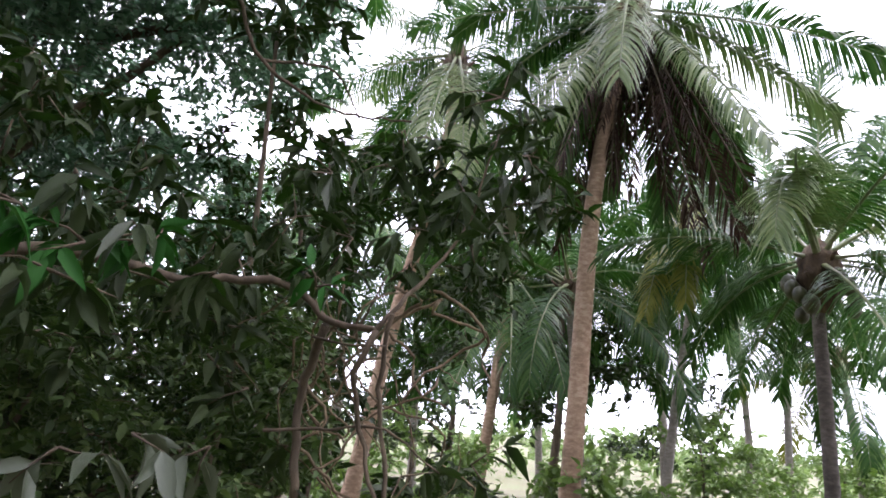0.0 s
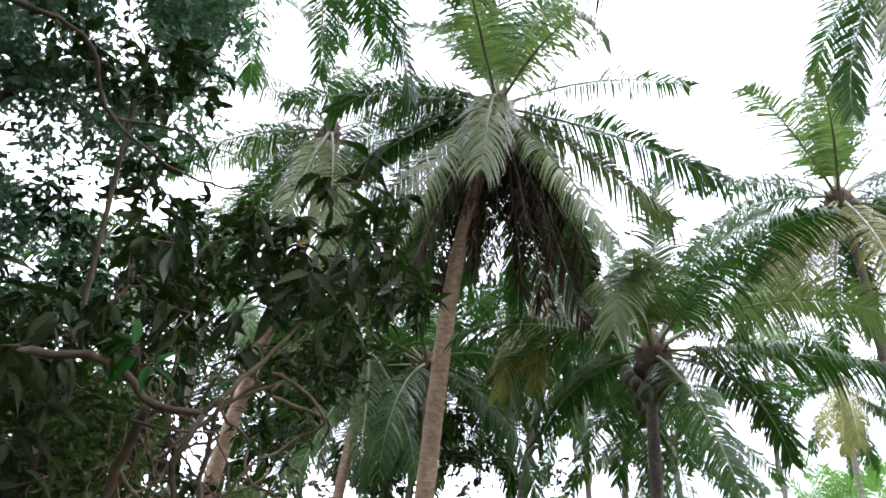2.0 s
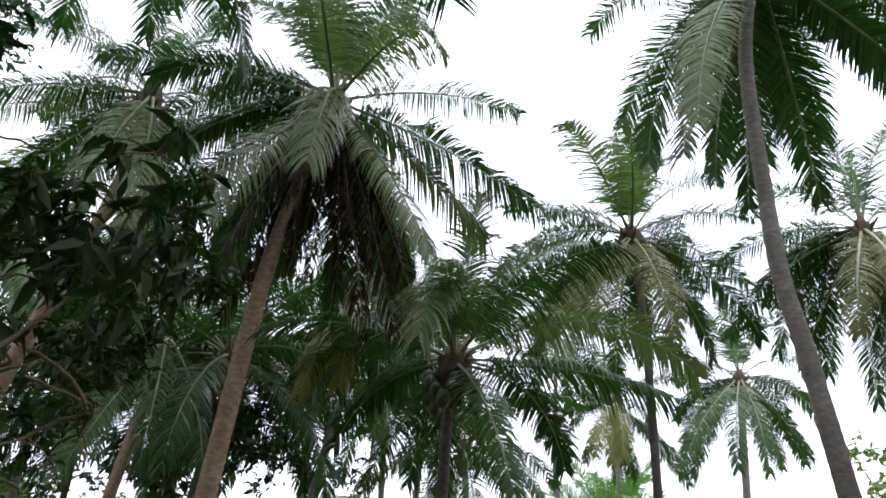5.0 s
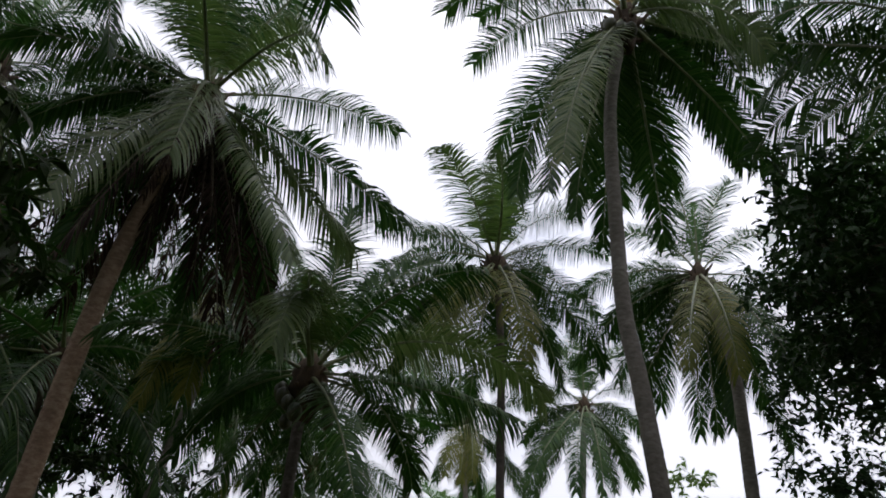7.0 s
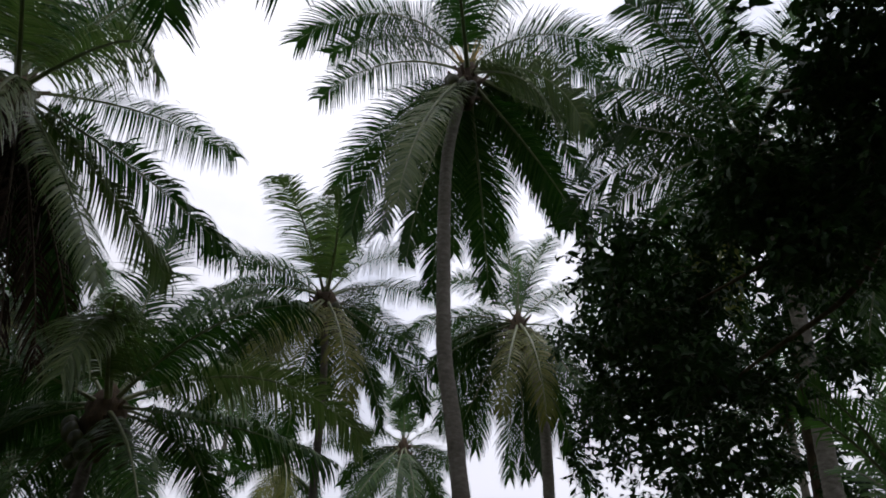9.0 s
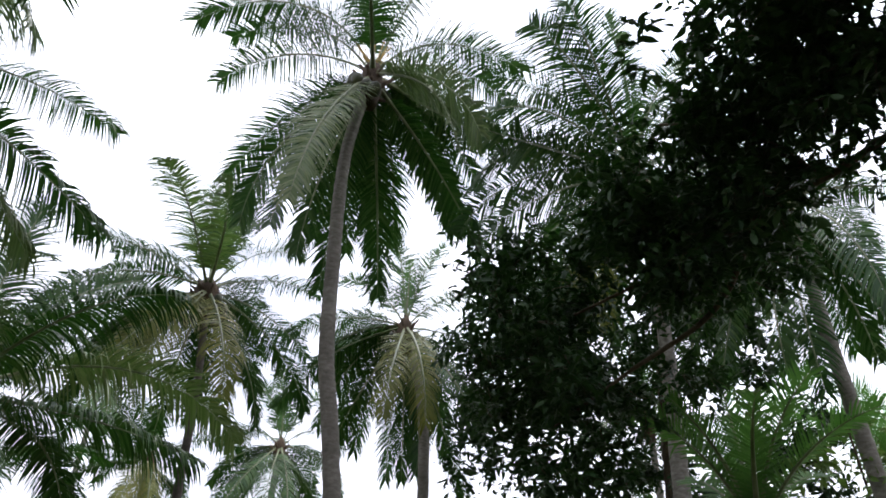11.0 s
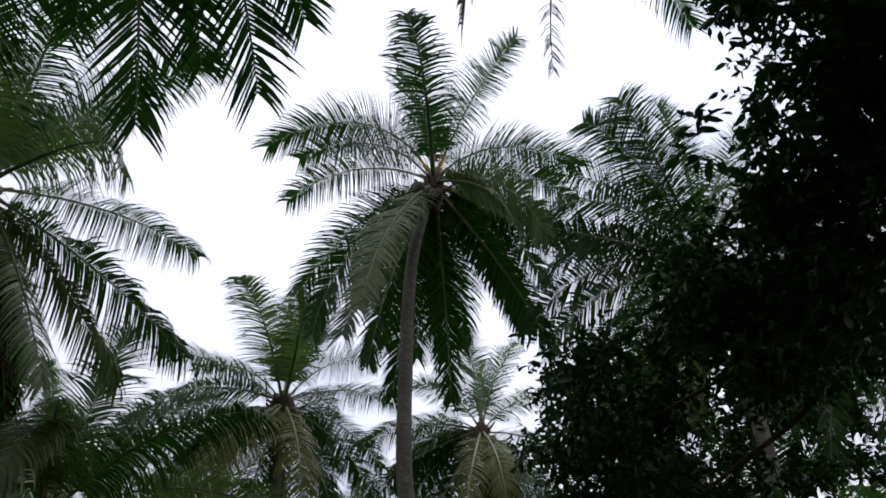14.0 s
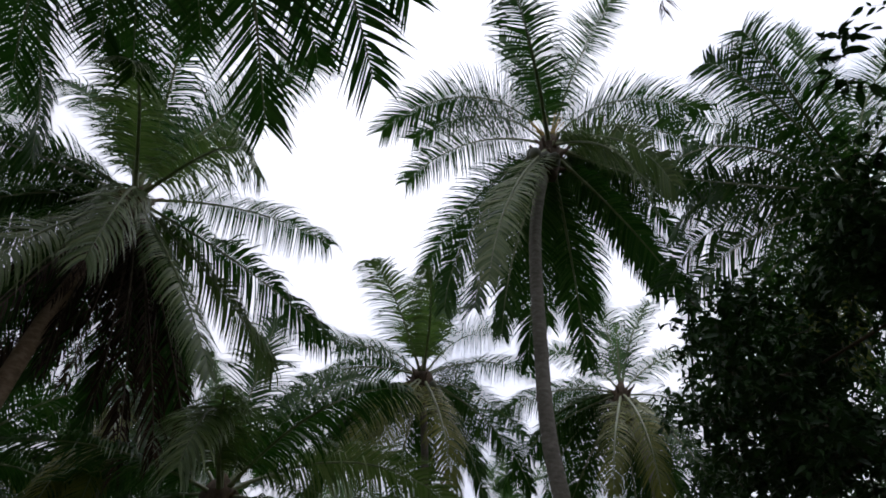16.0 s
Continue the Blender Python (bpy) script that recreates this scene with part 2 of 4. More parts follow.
# ---- coconut palms ----
def frond_line(az, rise, bend, length, sweep, n=22):
    s = (np.arange(n) + 0.5) / n
    el, a = np.radians(rise - bend * s ** 1.4), np.radians(az + sweep * s)
    d = np.stack([np.cos(el) * np.sin(a), np.cos(el) * np.cos(a), np.sin(el)], 1) * (length / n)
    return np.vstack([np.zeros(3), np.cumsum(d, 0)])


def leaflets(line, az, length, droop, spacing, twist, width, reach, ragged, start, lift=0.2):
    """The two combs of leaflets of one frond: they spring nearly square from the rib, bend under their own weight and part in ragged tufts."""
    seg = np.linalg.norm(np.diff(line, axis=0), axis=1)
    at = np.concatenate([[0], np.cumsum(seg)])
    n = int(length * (1 - start) / spacing)
    s = start + (1 - start) * (np.arange(n) + 0.5) / n
    d = s * at[-1]
    pos = np.stack([np.interp(d, at, line[:, k]) for k in range(3)], 1)
    t = np.stack([np.interp(d, at, np.gradient(line[:, k], at)) for k in range(3)], 1)
    t /= np.linalg.norm(t, axis=1, keepdims=True)
    side0 = np.array([math.cos(radians(az)), -math.sin(radians(az)), 0.0])
    side0 = side0 - t * (t @ side0)[:, None]
    side0 /= np.linalg.norm(side0, axis=1, keepdims=True)
    up = np.cross(side0, t)
    tw = np.radians(twist) * np.sqrt(s)[:, None]
    side, up = side0 * np.cos(tw) + up * np.sin(tw), up * np.cos(tw) - side0 * np.sin(tw)
    shape = np.interp(s, [0.12, 0.22, 0.42, 0.7, 0.9, 1.0], [0.5, 0.86, 1.0, 0.92, 0.74, 0.5])
    verts, quads = [], []
    for sign in (-1, 1):
        keep = rng.random(n) > ragged
        m = int(keep.sum())
        jit = rng.normal(size=(m, 3))
        # tufts: neighbours lean together and sag together
        knots = rng.normal(size=(3, 15))
        tuft = np.stack([np.interp(s[keep], np.linspace(0, 1, 15), k) for k in knots], 1)
        beta = np.radians(np.interp(s[keep], [0.12, 0.45, 0.8, 1], [12, 27, 39, 54]) + 8 * np.clip(t[keep, 2], 0, 1)) + jit[:, 0] * 0.035 + tuft[:, 0] * 0.05
        d0 = side[keep] * (sign * np.cos(beta))[:, None] + t[keep] * np.sin(beta)[:, None] + up[keep] * (lift + 0.05 * jit[:, 1] + 0.08 * tuft[:, 1])[:, None]
        ll = shape[keep] * reach * (1 + 0.09 * jit[:, 2])
        g = droop * (0.75 + 0.5 * rng.random(m)) * (1 + 0.3 * tuft[:, 2])
        limp = rng.random(m) < 0.05
        g = np.where(limp, g + 1.2, np.clip(g, 0, None))
        roll = sign * np.radians(rng.uniform(-6, 24, size=(m, 1)))
        u = np.array([0.0, 0.18, 0.45, 0.74, 1.0])
        p, rows = pos[keep].copy(), []
        for k in range(5):
            dk = d0 + np.array([0, 0, -1.0]) * (g * (1.5 * u[k] ** 1.7 + 0.03))[:, None]
            dk /= np.linalg.norm(dk, axis=1, keepdims=True)
            if k:
                p = p + dk * (ll * (u[k] - u[k - 1]))[:, None]
            w = t[keep] - dk * (t[keep] * dk).sum(1)[:, None]
            w = w / (np.linalg.norm(w, axis=1, keepdims=True) + 1e-6)
            w = (w * np.cos(roll) + np.cross(dk, w) * np.sin(roll)) * width * (0.7, 1.0, 0.9, 0.56, 0.05)[k]
            rows += [p - w * 0.5, p + w * 0.5]
        base = sum(len(v) for v in verts)
        verts.append(np.stack(rows, 1).reshape(-1, 3))
        i = base + np.arange(m)[:, None] * 10
        for k in range(4):
            quads.append(np.concatenate([i + 2 * k, i + 2 * k + 1, i + 2 * k + 3, i + 2 * k + 2], 1))
    return np.vstack(verts), np.vstack(quads)


def frond(palm, at, row, droop, dead=False, yellow=False, young=False, spacing=0.044, width=0.034, twist=None, ragged=0.03, reach=0.19, start=0.14, pale=False):
    az, rise, bend, length, sweep = row
    line = frond_line(az, rise, bend, length, sweep)
    rad = np.interp(np.linspace(0, 1, len(line)), [0, 0.05, 0.18, 0.55, 0.85, 1], [0.085, 0.055, 0.036, 0.024, 0.012, 0.004])
    v, f = tube(line, rad, 6, 0, 0.7)
    rib = child("frond", mesh_of("frond", v, f, RACHIS_DEAD if dead else RACHIS), palm,
                "dry brown hanging frond" if dead else "yellowing ageing frond" if yellow else "pale green frond with painted sky sheen" if pale else "")
    rib.location = at
    # coconut fronds turn on edge along their length, with the blade towards the open clearing
    way = unit(np.asarray(palm.location) + np.asarray(at) + line[len(line) // 2] - np.array([0.2, 0, 1.7]))
    mean_rise = radians(rise - bend * 0.4)
    side = np.array([math.cos(radians(az)), -math.sin(radians(az)), 0.0])
    up = np.array([-math.sin(mean_rise) * math.sin(radians(az)), -math.sin(mean_rise) * math.cos(radians(az)), math.cos(mean_rise)])
    best = math.degrees(math.atan2(-(side @ way), up @ way))
    best = best - 180 * round(best / 180)
    tw = float(np.clip(best, -72, 72) * rng.uniform(0.25, 0.9) + rng.normal() * 10) if twist is None else twist
    sag = droop * float(np.interp(rise, [-40, 10, 40, 70, 85], [0.7, 0.75, 0.6, 0.42, 0.2])) * rng.uniform(0.7, 1.3)
    lift = float(np.interp(rise, [-20, 30, 70], [0.12, 0.2, 0.34]))
    v, q = leaflets(line, az, length, 2.6 if dead else sag, spacing, tw, width * (0.75 if dead else 1), reach * length * (0.85 if dead else float(np.interp(rise, [-50, -15], [0.85, 1]))), 0.42 if dead else ragged, start, lift)
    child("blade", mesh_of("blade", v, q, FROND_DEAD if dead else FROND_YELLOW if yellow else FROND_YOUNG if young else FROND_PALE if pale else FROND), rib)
    return rib


def coconut(palm, at, r):
    bm = bmesh.new()
    bmesh.ops.create_uvsphere(bm, u_segments=10, v_segments=7, radius=r)
    for v in bm.verts:
        v.co.z *= 1.2
        v.co *= 1 + 0.06 * math.cos(3 * math.atan2(v.co.y, v.co.x))
    me = bpy.data.meshes.new("coconut")
    bm.to_mesh(me)
    bm.free()
    me.materials.append(HUSK)
    for p in me.polygons:
        p.use_smooth = True
    ob = child("coconut", me, palm, "unripe green-brown coconut")
    ob.location = at
    return ob


def palm_trunk(palm, base, path, r0, r1, mat):
    line = spline(path, 0.075)
    h = np.linspace(0, 1, len(line))
    rad = r1 + (r0 - r1) * (1 - h) ** 0.8 + 0.16 * np.exp(-h * 26)
    rings = (np.arange(len(line)) % 2) * 0.03 + rng.normal(size=len(line)) * 0.016
    v, f = tube(line - np.asarray(base), rad * (1 + rings), 14, 0.012)
    return child("trunk", mesh_of("trunk", v, f, mat), palm)


def coconut_palm(label, path, rows, r0=0.19, r1=0.125, droop=1.0, dead=(), yellow=(), nuts=0, bark=None, young=(), spacing=0.044, extra=9, under=4, skirt=0, name="coconut_palm", width=0.034, reach=0.19, twist=None, start=0.14, pale=(), bloom=False, heart=0.09):
    base, top = np.asarray(path[0], float), np.asarray(path[-1], float)
    palm = thing(name, base, label, "palm tree", "coconut palms of the grove")
    palm_trunk(palm, base, path, r0, r1, bark or PALM_BARK)
    c = top - base
    # fibrous heart from which the leaf stalks spring
    hz = np.linspace(-0.85, 0.45, 14)
    v, f = tube(np.stack([np.zeros(14), np.zeros(14), hz], 1) + c, np.interp(hz, [-0.85, -0.3, 0.1, 0.45], [r1 * 1.05, r1 * 1.25 + heart, r1 * 1.2 + heart * 0.9, 0.03]), 12, 0.09)
    child("crown_fibre", mesh_of("crown_fibre", v, f, FIBRE), palm, "brown fibrous palm heart")
    for i, row in enumerate(rows):
        frond(palm, c + np.array([0, 0, 0.02 * (i % 5)]), row, droop, i in dead, i in yellow, i in young, spacing, width, twist, reach=reach, start=start, pale=i in pale)
    away = math.degrees(math.atan2(top[0], top[1]))
    for i in range(extra):
        row = (away + rng.uniform(-80, 80), rng.uniform(-25, 50), rng.uniform(50, 85), rng.uniform(3.4, 4.4), rng.normal() * 6)
        frond(palm, c + np.array([0, 0, 0.05]), row, droop, spacing=spacing, width=width, reach=reach, start=start)
    for i in range(under):
        row = (away + rng.uniform(-100, 100), rng.uniform(-62, -30), rng.uniform(20, 45), rng.uniform(3.4, 4.3), rng.normal() * 6)
        frond(palm, c + np.array([0, 0, -0.1]), row, droop, spacing=spacing, width=width, reach=reach, start=start)
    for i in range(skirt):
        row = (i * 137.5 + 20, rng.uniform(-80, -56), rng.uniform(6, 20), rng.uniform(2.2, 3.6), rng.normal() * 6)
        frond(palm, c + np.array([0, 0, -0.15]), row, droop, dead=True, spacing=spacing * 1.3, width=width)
    # the young spear leaf
    frond(palm, c + np.array([0, 0, 0.2]), (rng.uniform(0, 360), 84, 10, 1.9, 0), 0.1, young=True, spacing=0.05, width=0.03)
    if bloom:
        spikes = []
        for i in range(16):
            a, r = i * 2.4, rng.uniform(0.4, 0.75)
            out = np.array([math.cos(a) * r * 0.55, math.sin(a) * r * 0.55, r])
            spikes.append(tube(np.array([np.zeros(3), out * 0.6, out * 1.0 - np.array([0, 0, 0.08])]) + c + np.array([0, 0, 0.12]), np.array([0.016, 0.014, 0.006]), 5))
        child("blossom", mesh_of("blossom", *joined(spikes), BLOSSOM), palm, "yellow-orange flower stalks")
    # stubs of shed leaf stalks round the heart
    stubs = []
    for i in range(14 if nuts else 0):
        a, tilt, z = i * 2.4, rng.uniform(0.3, 1.0), -0.1 - 0.035 * i
        out = np.array([math.cos(a), math.sin(a), tilt]) * rng.uniform(0.25, 0.48)
        stubs.append(tube(np.array([np.zeros(3), out * 0.55, out + np.array([0, 0, 0.04])]) + c + np.array([0, 0, z]), np.array([0.07, 0.045, 0.028]), 6))
    if stubs:
        child("leaf_sheath", mesh_of("leaf_sheath", *joined(stubs), FIBRE), palm, "ragged brown stubs of shed leaf stalks")
    # nuts hang in bunches below the leaf bases
    for i in range(nuts):
        a = (i // 4) * 2.1 + (i % 4) * 0.42 + 0.5
        r = 0.28 + heart * 0.6 + 0.1 * rng.random()
        coconut(palm, c + np.array([math.cos(a) * r, math.sin(a) * r, -0.3 - 0.15 * (i % 4) - 0.05 * rng.random()]), rng.uniform(0.11, 0.14))
    return palm


# ---- broad-leaved trees and shrubs ----
def leaf_patch(places, normals, heads, size, shape=0.42, curl=0.25):
    """Many leaves at once: each a pointed oval of eight triangles, folded along its midrib, its tip bent down."""
    n = len(places)
    heads = heads - normals * (heads * normals).sum(1)[:, None]
    heads /= np.linalg.norm(heads, axis=1, keepdims=True) + 1e-9
    side = np.cross(normals, heads)
    L = np.asarray(size).reshape(-1, 1) * np.ones((n, 1))
    us, ws = (0.0, 0.28, 0.62, 1.0), (0.04, 0.44, 0.4, 0.0)
    verts = []
    for u, w in zip(us, ws):
        mid = places + heads * L * u - normals * L * curl * u * u
        verts += [mid - side * L * w * shape + normals * L * w * 0.18, mid, mid + side * L * w * shape + normals * L * w * 0.18]
    v = np.stack(verts, 1)[:, [0, 1, 2, 3, 4, 5, 6, 7, 8, 10]].reshape(-1, 3)
    i = np.arange(n)[:, None] * 10
    quads = np.concatenate([np.concatenate([i + a, i + a + 1, i + a + 4, i + a + 3], 1) for a in (0, 1, 3, 4)])
    tris = np.concatenate([np.concatenate([i + 6, i + 7, i + 9], 1), np.concatenate([i + 7, i + 8, i + 9], 1)])
    return v, quads.tolist() + tris.tolist()


def clump_leaves(clumps, cover, size, spread=0.9, hang=0.5, shape=0.46):
    """Leaves strung along short twigs inside each clump (x, y, z, radius)."""
    P, H, twigs = [], [], []
    for x, y, z, r in clumps:
        k = max(2, round(cover * math.pi * r * r / (8 * 0.55 * shape * size * size)))
        for _ in range(k):
            d = unit(rng.normal(size=3) * np.array([1, 1, 0.75]))
            start = np.array([x, y, z]) + d * r * 0.15
            end = np.array([x, y, z]) + d * r * rng.uniform(0.55, 1.0) + np.array([0, 0, -0.12 * r * hang])
            m = 8
            u = np.linspace(0.25, 1.0, m)[:, None] + rng.normal(size=(m, 1)) * 0.04
            p = start + (end - start) * u
            P.append(p)
            H.append(unit(unit(end - start) * 0.7 + rng.normal(size=(m, 3)) * spread + np.array([0, 0, -hang])))
            twigs.append((start, end))
    P, H = np.vstack(P), np.vstack(H)
    N = unit(rng.normal(size=P.shape) * 0.6 + np.array([0, 0, 1.0]))
    S = size * np.clip(1 + 0.25 * rng.normal(size=len(P)), 0.5, 1.6)
    return P, N, H, S, twigs


def twig_mesh(twigs, r, every=1):
    out = []
    for a, b in twigs[::every]:
        mid = (a + b) / 2 + rng.normal(size=3) * 0.06 * np.linalg.norm(b - a)
        out.append(tube(np.array([a, mid, b]), np.array([r, r * 0.7, r * 0.3]), 4))
    return joined(out)


def tree(name, label, category, base, limbs, clumps, per, size, leaf_mat, shape=0.42, twig_r=0.008, hang=0.5, bark=None, group="", every=2):
    """limbs: (points, thick end, thin end), each a part of its own; clumps: rows x, y, z, radius, all in the world."""
    base = np.asarray(base, float)
    tr = thing(name, base, label, category, group)
    for i, (pts, ra, rb) in enumerate(limbs):
        line = spline(np.asarray(pts, float) - base, 0.12)
        v, f = tube(line, np.linspace(ra, rb, len(line)), 9, 0.04)
        child("trunk" if i == 0 else "limb", mesh_of("limb", v, f, bark or BARK), tr)
    P, N, H, S, tw = clump_leaves(clumps, per, size, hang=hang)
    v, f = leaf_patch(P - base, N, H, S, shape)
    child("crown", mesh_of("crown", v, f, leaf_mat), tr, kind="stuff")
    v, f = twig_mesh([(a - base, b - base) for a, b in tw], twig_r, every)
    child("branchwork", mesh_of("branchwork", v, f, bark or BARK), tr, kind="stuff")
    return tr


# ---- ground ----
def build_ground():
    n = 90
    r = np.concatenate([[0], np.geomspace(1.2, 2600, n)])
    a = np.arange(72) / 72 * 2 * math.pi
    R, A = np.meshgrid(r, a, indexing="ij")
    x, y = R * np.cos(A), R * np.sin(A)
    bumps = np.array([noise.noise(Vector((u * 0.12, w * 0.12, 0.3))) * 0.12 for u, w in zip(x.ravel(), y.ravel())]).reshape(x.shape)
    hill = np.interp(R, [0, 70, 150, 320, 800, 2600], [0, 0, 1.5, 8.0, 14.0, 14.0])
    z = bumps * np.clip(R / 4, 0, 1) + hill - 0.04
    verts = np.stack([x, y, z], -1).reshape(-1, 3)
    i, j = np.meshgrid(np.arange(n), np.arange(72), indexing="ij")
    p, q = i * 72 + j, i * 72 + (j + 1) % 72
    ob = new("ground", mesh_of("ground", verts, np.stack([p, p + 72, q + 72, q], -1).reshape(-1, 4), GROUND))
    tagged(ob, "brown leaf litter and grass under the palms", "ground", kind="structure")


build_ground()

# ---- the palms: foot, bends and crown of each trunk, then its fronds as (bearing, rise, bend, length, sweep) ----
coconut_palm("tall coconut palm with a full crown and dry brown skirt",
    [(2.19, 10.61, 0), (2.3, 10.59, 2.36), (2.48, 10.55, 6.02), (3.02, 10.41, 9.53)],
    [(87, 36, 34, 4.9, 1), (134, -27, 16, 4.8, 5), (130, -38, 17, 4.5, 7), (156, -49, 13, 4.7, -3),
    (197, -26, 50, 4.8, 4), (229, -48, 18, 4.8, -1), (300, 17, 19, 5, 1), (341, 13, 17, 4.9, -16),
    (208, 7, 56, 4.9, -10), (62, 72, 18, 4.9, -2), (174, 6, 67, 4.9, 10), (40, -14, 33, 5, 16),
    (14, 3, 72, 5, 8), (356, -12, 68, 4.7, 1), (329, 19, 23, 4.9, -7), (327, 71, 49, 4.6, -8),
    (34, -10, 69, 5.1, 4), (48, -36, 12, 5, 18), (319, -4, 10, 4.8, -12),
    (60, -42, 14, 4.8, 10), (310, -30, 16, 4.7, -6), (205, 66, 50, 4.9, 3), (238, 60, 46, 4.8, -4), (150, 64, 44, 4.8, 4), (20, 76, 30, 4.8, 0),
    (120, -66, 8, 4.8, 0), (252, -66, 8, 4.7, 0), (92, -56, 10, 4.8, 0), (282, -60, 10, 4.6, 0), (60, -62, 8, 4.8, 0), (330, -64, 8, 4.6, 0)],
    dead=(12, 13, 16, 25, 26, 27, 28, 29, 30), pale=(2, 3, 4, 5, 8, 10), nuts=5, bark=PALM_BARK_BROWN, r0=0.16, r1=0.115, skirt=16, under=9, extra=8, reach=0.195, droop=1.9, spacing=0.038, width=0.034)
coconut_palm("shorter coconut palm with long low fronds and dark heart",
    [(6.23, 10.57, 0), (6.21, 10.58, 2.67), (6.2, 10.59, 4.21), (6.25, 10.56, 5.05)],
    [(44, 81, 18, 4.6, -3), (219, 20, 44, 4.5, -14), (177, 34, 54, 4.5, 3), (125, 35, 85, 4.9, -3),
    (156, -7, 17, 4.2, 6), (69, 9, 54, 4.5, 3), (197, -23, 31, 4.4, -3), (258, 7, 36, 4.2, -10),
    (340, 51, 37, 4.3, -3), (354, 11, 54, 4.5, -7), (73, 59, 74, 4.5, 2), (17, -5, 50, 4.5, 0),
    (38, 0, 47, 4.5, 6), (4, -18, 21, 4.6, -3), (89, 65, 36, 4.6, -2),
    (215, 30, 100, 4.9, 3), (26, -24, 40, 4.3, 4)],
    nuts=15, pale=(1, 3, 15), bark=PALM_BARK_DARK, r0=0.115, r1=0.095, reach=0.19, under=0, extra=4, start=0.17, droop=1.7, spacing=0.036, heart=0.24)
coconut_palm("slender coconut palm with yellowing lower fronds",
    [(11.94, 10.97, 0), (11.87, 11.04, 3.34), (11.78, 11.13, 7.22), (11.62, 11.3, 9.69)],
    [(246, 31, 52, 4.6, -7), (30, 82, 35, 4.8, 3), (220, 25, 47, 4.6, 11), (96, 60, 52, 4.6, -3),
    (99, 37, 41, 4.5, 3), (89, 17, 44, 4.6, 3), (71, 6, 51, 4.6, 3), (207, -41, 40, 4.6, -3),
    (238, -42, 16, 4.7, 14), (281, -4, 63, 4.6, -2), (338, 39, 32, 4.6, 3), (342, -6, 33, 4.6, -4),
    (83, 81, 65, 4.6, 1), (248, -38, 16, 4.6, 10), (57, -4, 13, 4.6, 11), (71, 7, 15, 4.6, 3),
    (83, 80, 15, 4.6, -1)],
    yellow=(7, 8, 13), nuts=12, pale=(0, 2), bark=PALM_BARK_DARK, r0=0.11, r1=0.085, reach=0.19, droop=1.3, spacing=0.038, heart=0.2)
coconut_palm("tall coconut palm with a curved pale trunk",
    [(8.53, 4.48, 0), (8.25, 4.9, 4.16), (8.14, 5.07, 5.5), (8.1, 5.12, 6.8), (8.09, 5.13, 9.44), (8.28, 4.85, 11.52)],
    [(242, 8, 55, 4.8, 3), (358, 84, 22, 4.8, -1), (167, 74, 20, 4.8, 1), (124, 61, 74, 4.8, 1),
    (202, -34, 39, 4.7, 6), (106, 20, 28, 4.8, 9), (86, 11, 43, 4.8, 6), (74, 10, 61, 4.8, -11),
    (57, 18, 67, 4.8, 6), (40, 10, 67, 4.8, 8), (269, -54, 29, 4.7, 0), (16, 21, 69, 4.8, -5),
    (290, -61, 21, 4.7, 0), (356, 43, 55, 4.8, 10), (336, 69, 105, 5.2, 10), (354, 63, 72, 4.8, 2),
    (116, 49, 61, 4.7, -1), (203, -37, 39, 4.6, 15), (106, 8, 10, 4.8, 22), (49, -2, 41, 4.8, 11),
    (61, -2, 41, 4.8, 4), (68, -38, 30, 4.5, 0), (40, -46, 26, 4.4, 4)],
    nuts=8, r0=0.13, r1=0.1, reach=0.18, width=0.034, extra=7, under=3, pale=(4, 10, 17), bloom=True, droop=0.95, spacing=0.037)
coconut_palm("coconut palm with a dense drooping crown",
    [(16.34, 7.19, 0), (16.3, 7.29, 4.23), (16.26, 7.37, 7.54), (16.01, 7.88, 9.97)],
    [(25, 39, 62, 4.4, 1), (32, 8, 76, 4.5, 0), (249, -38, 37, 4.4, 7), (229, -34, 53, 4.5, -1),
    (109, -12, 63, 4.5, 0), (107, 20, 44, 4.3, 2), (106, 50, 38, 4.4, -2), (19, 58, 42, 4.3, -1),
    (36, 82, 25, 4.5, 1), (102, 74, 27, 4.3, -1), (38, -16, 62, 4.5, -3), (90, -17, 69, 4.4, 0),
    (24, 25, 78, 4.4, 4), (119, -61, 9, 4.9, 6), (98, -57, 54, 4.3, -1), (53, -42, 45, 4.5, -1),
    (29, -22, 44, 4.5, 0), (183, -44, 32, 4.4, -1)],
    yellow=(2, 3), nuts=9, r0=0.17, r1=0.12, reach=0.195, extra=10, under=4, droop=1.4)
coconut_palm("far coconut palm with a small round crown",
    [(22.4, 17.05, 0), (22.53, 16.88, 5.5), (22.61, 16.77, 9.13)],
    [(42, 81, 47, 4.8, -1), (104, 69, 50, 4.6, -2), (14, 36, 61, 4.6, -1), (14, 4, 41, 4.6, -1),
    (289, -42, 31, 4.5, 0), (240, -36, 50, 4.7, 2), (92, -18, 55, 4.5, 0), (89, 17, 44, 4.6, 2),
    (21, 70, 50, 4.6, 2), (216, -42, 45, 4.6, 0), (93, 40, 54, 4.6, 0)],
    nuts=3, r0=0.16, r1=0.12, spacing=0.048, width=0.042)
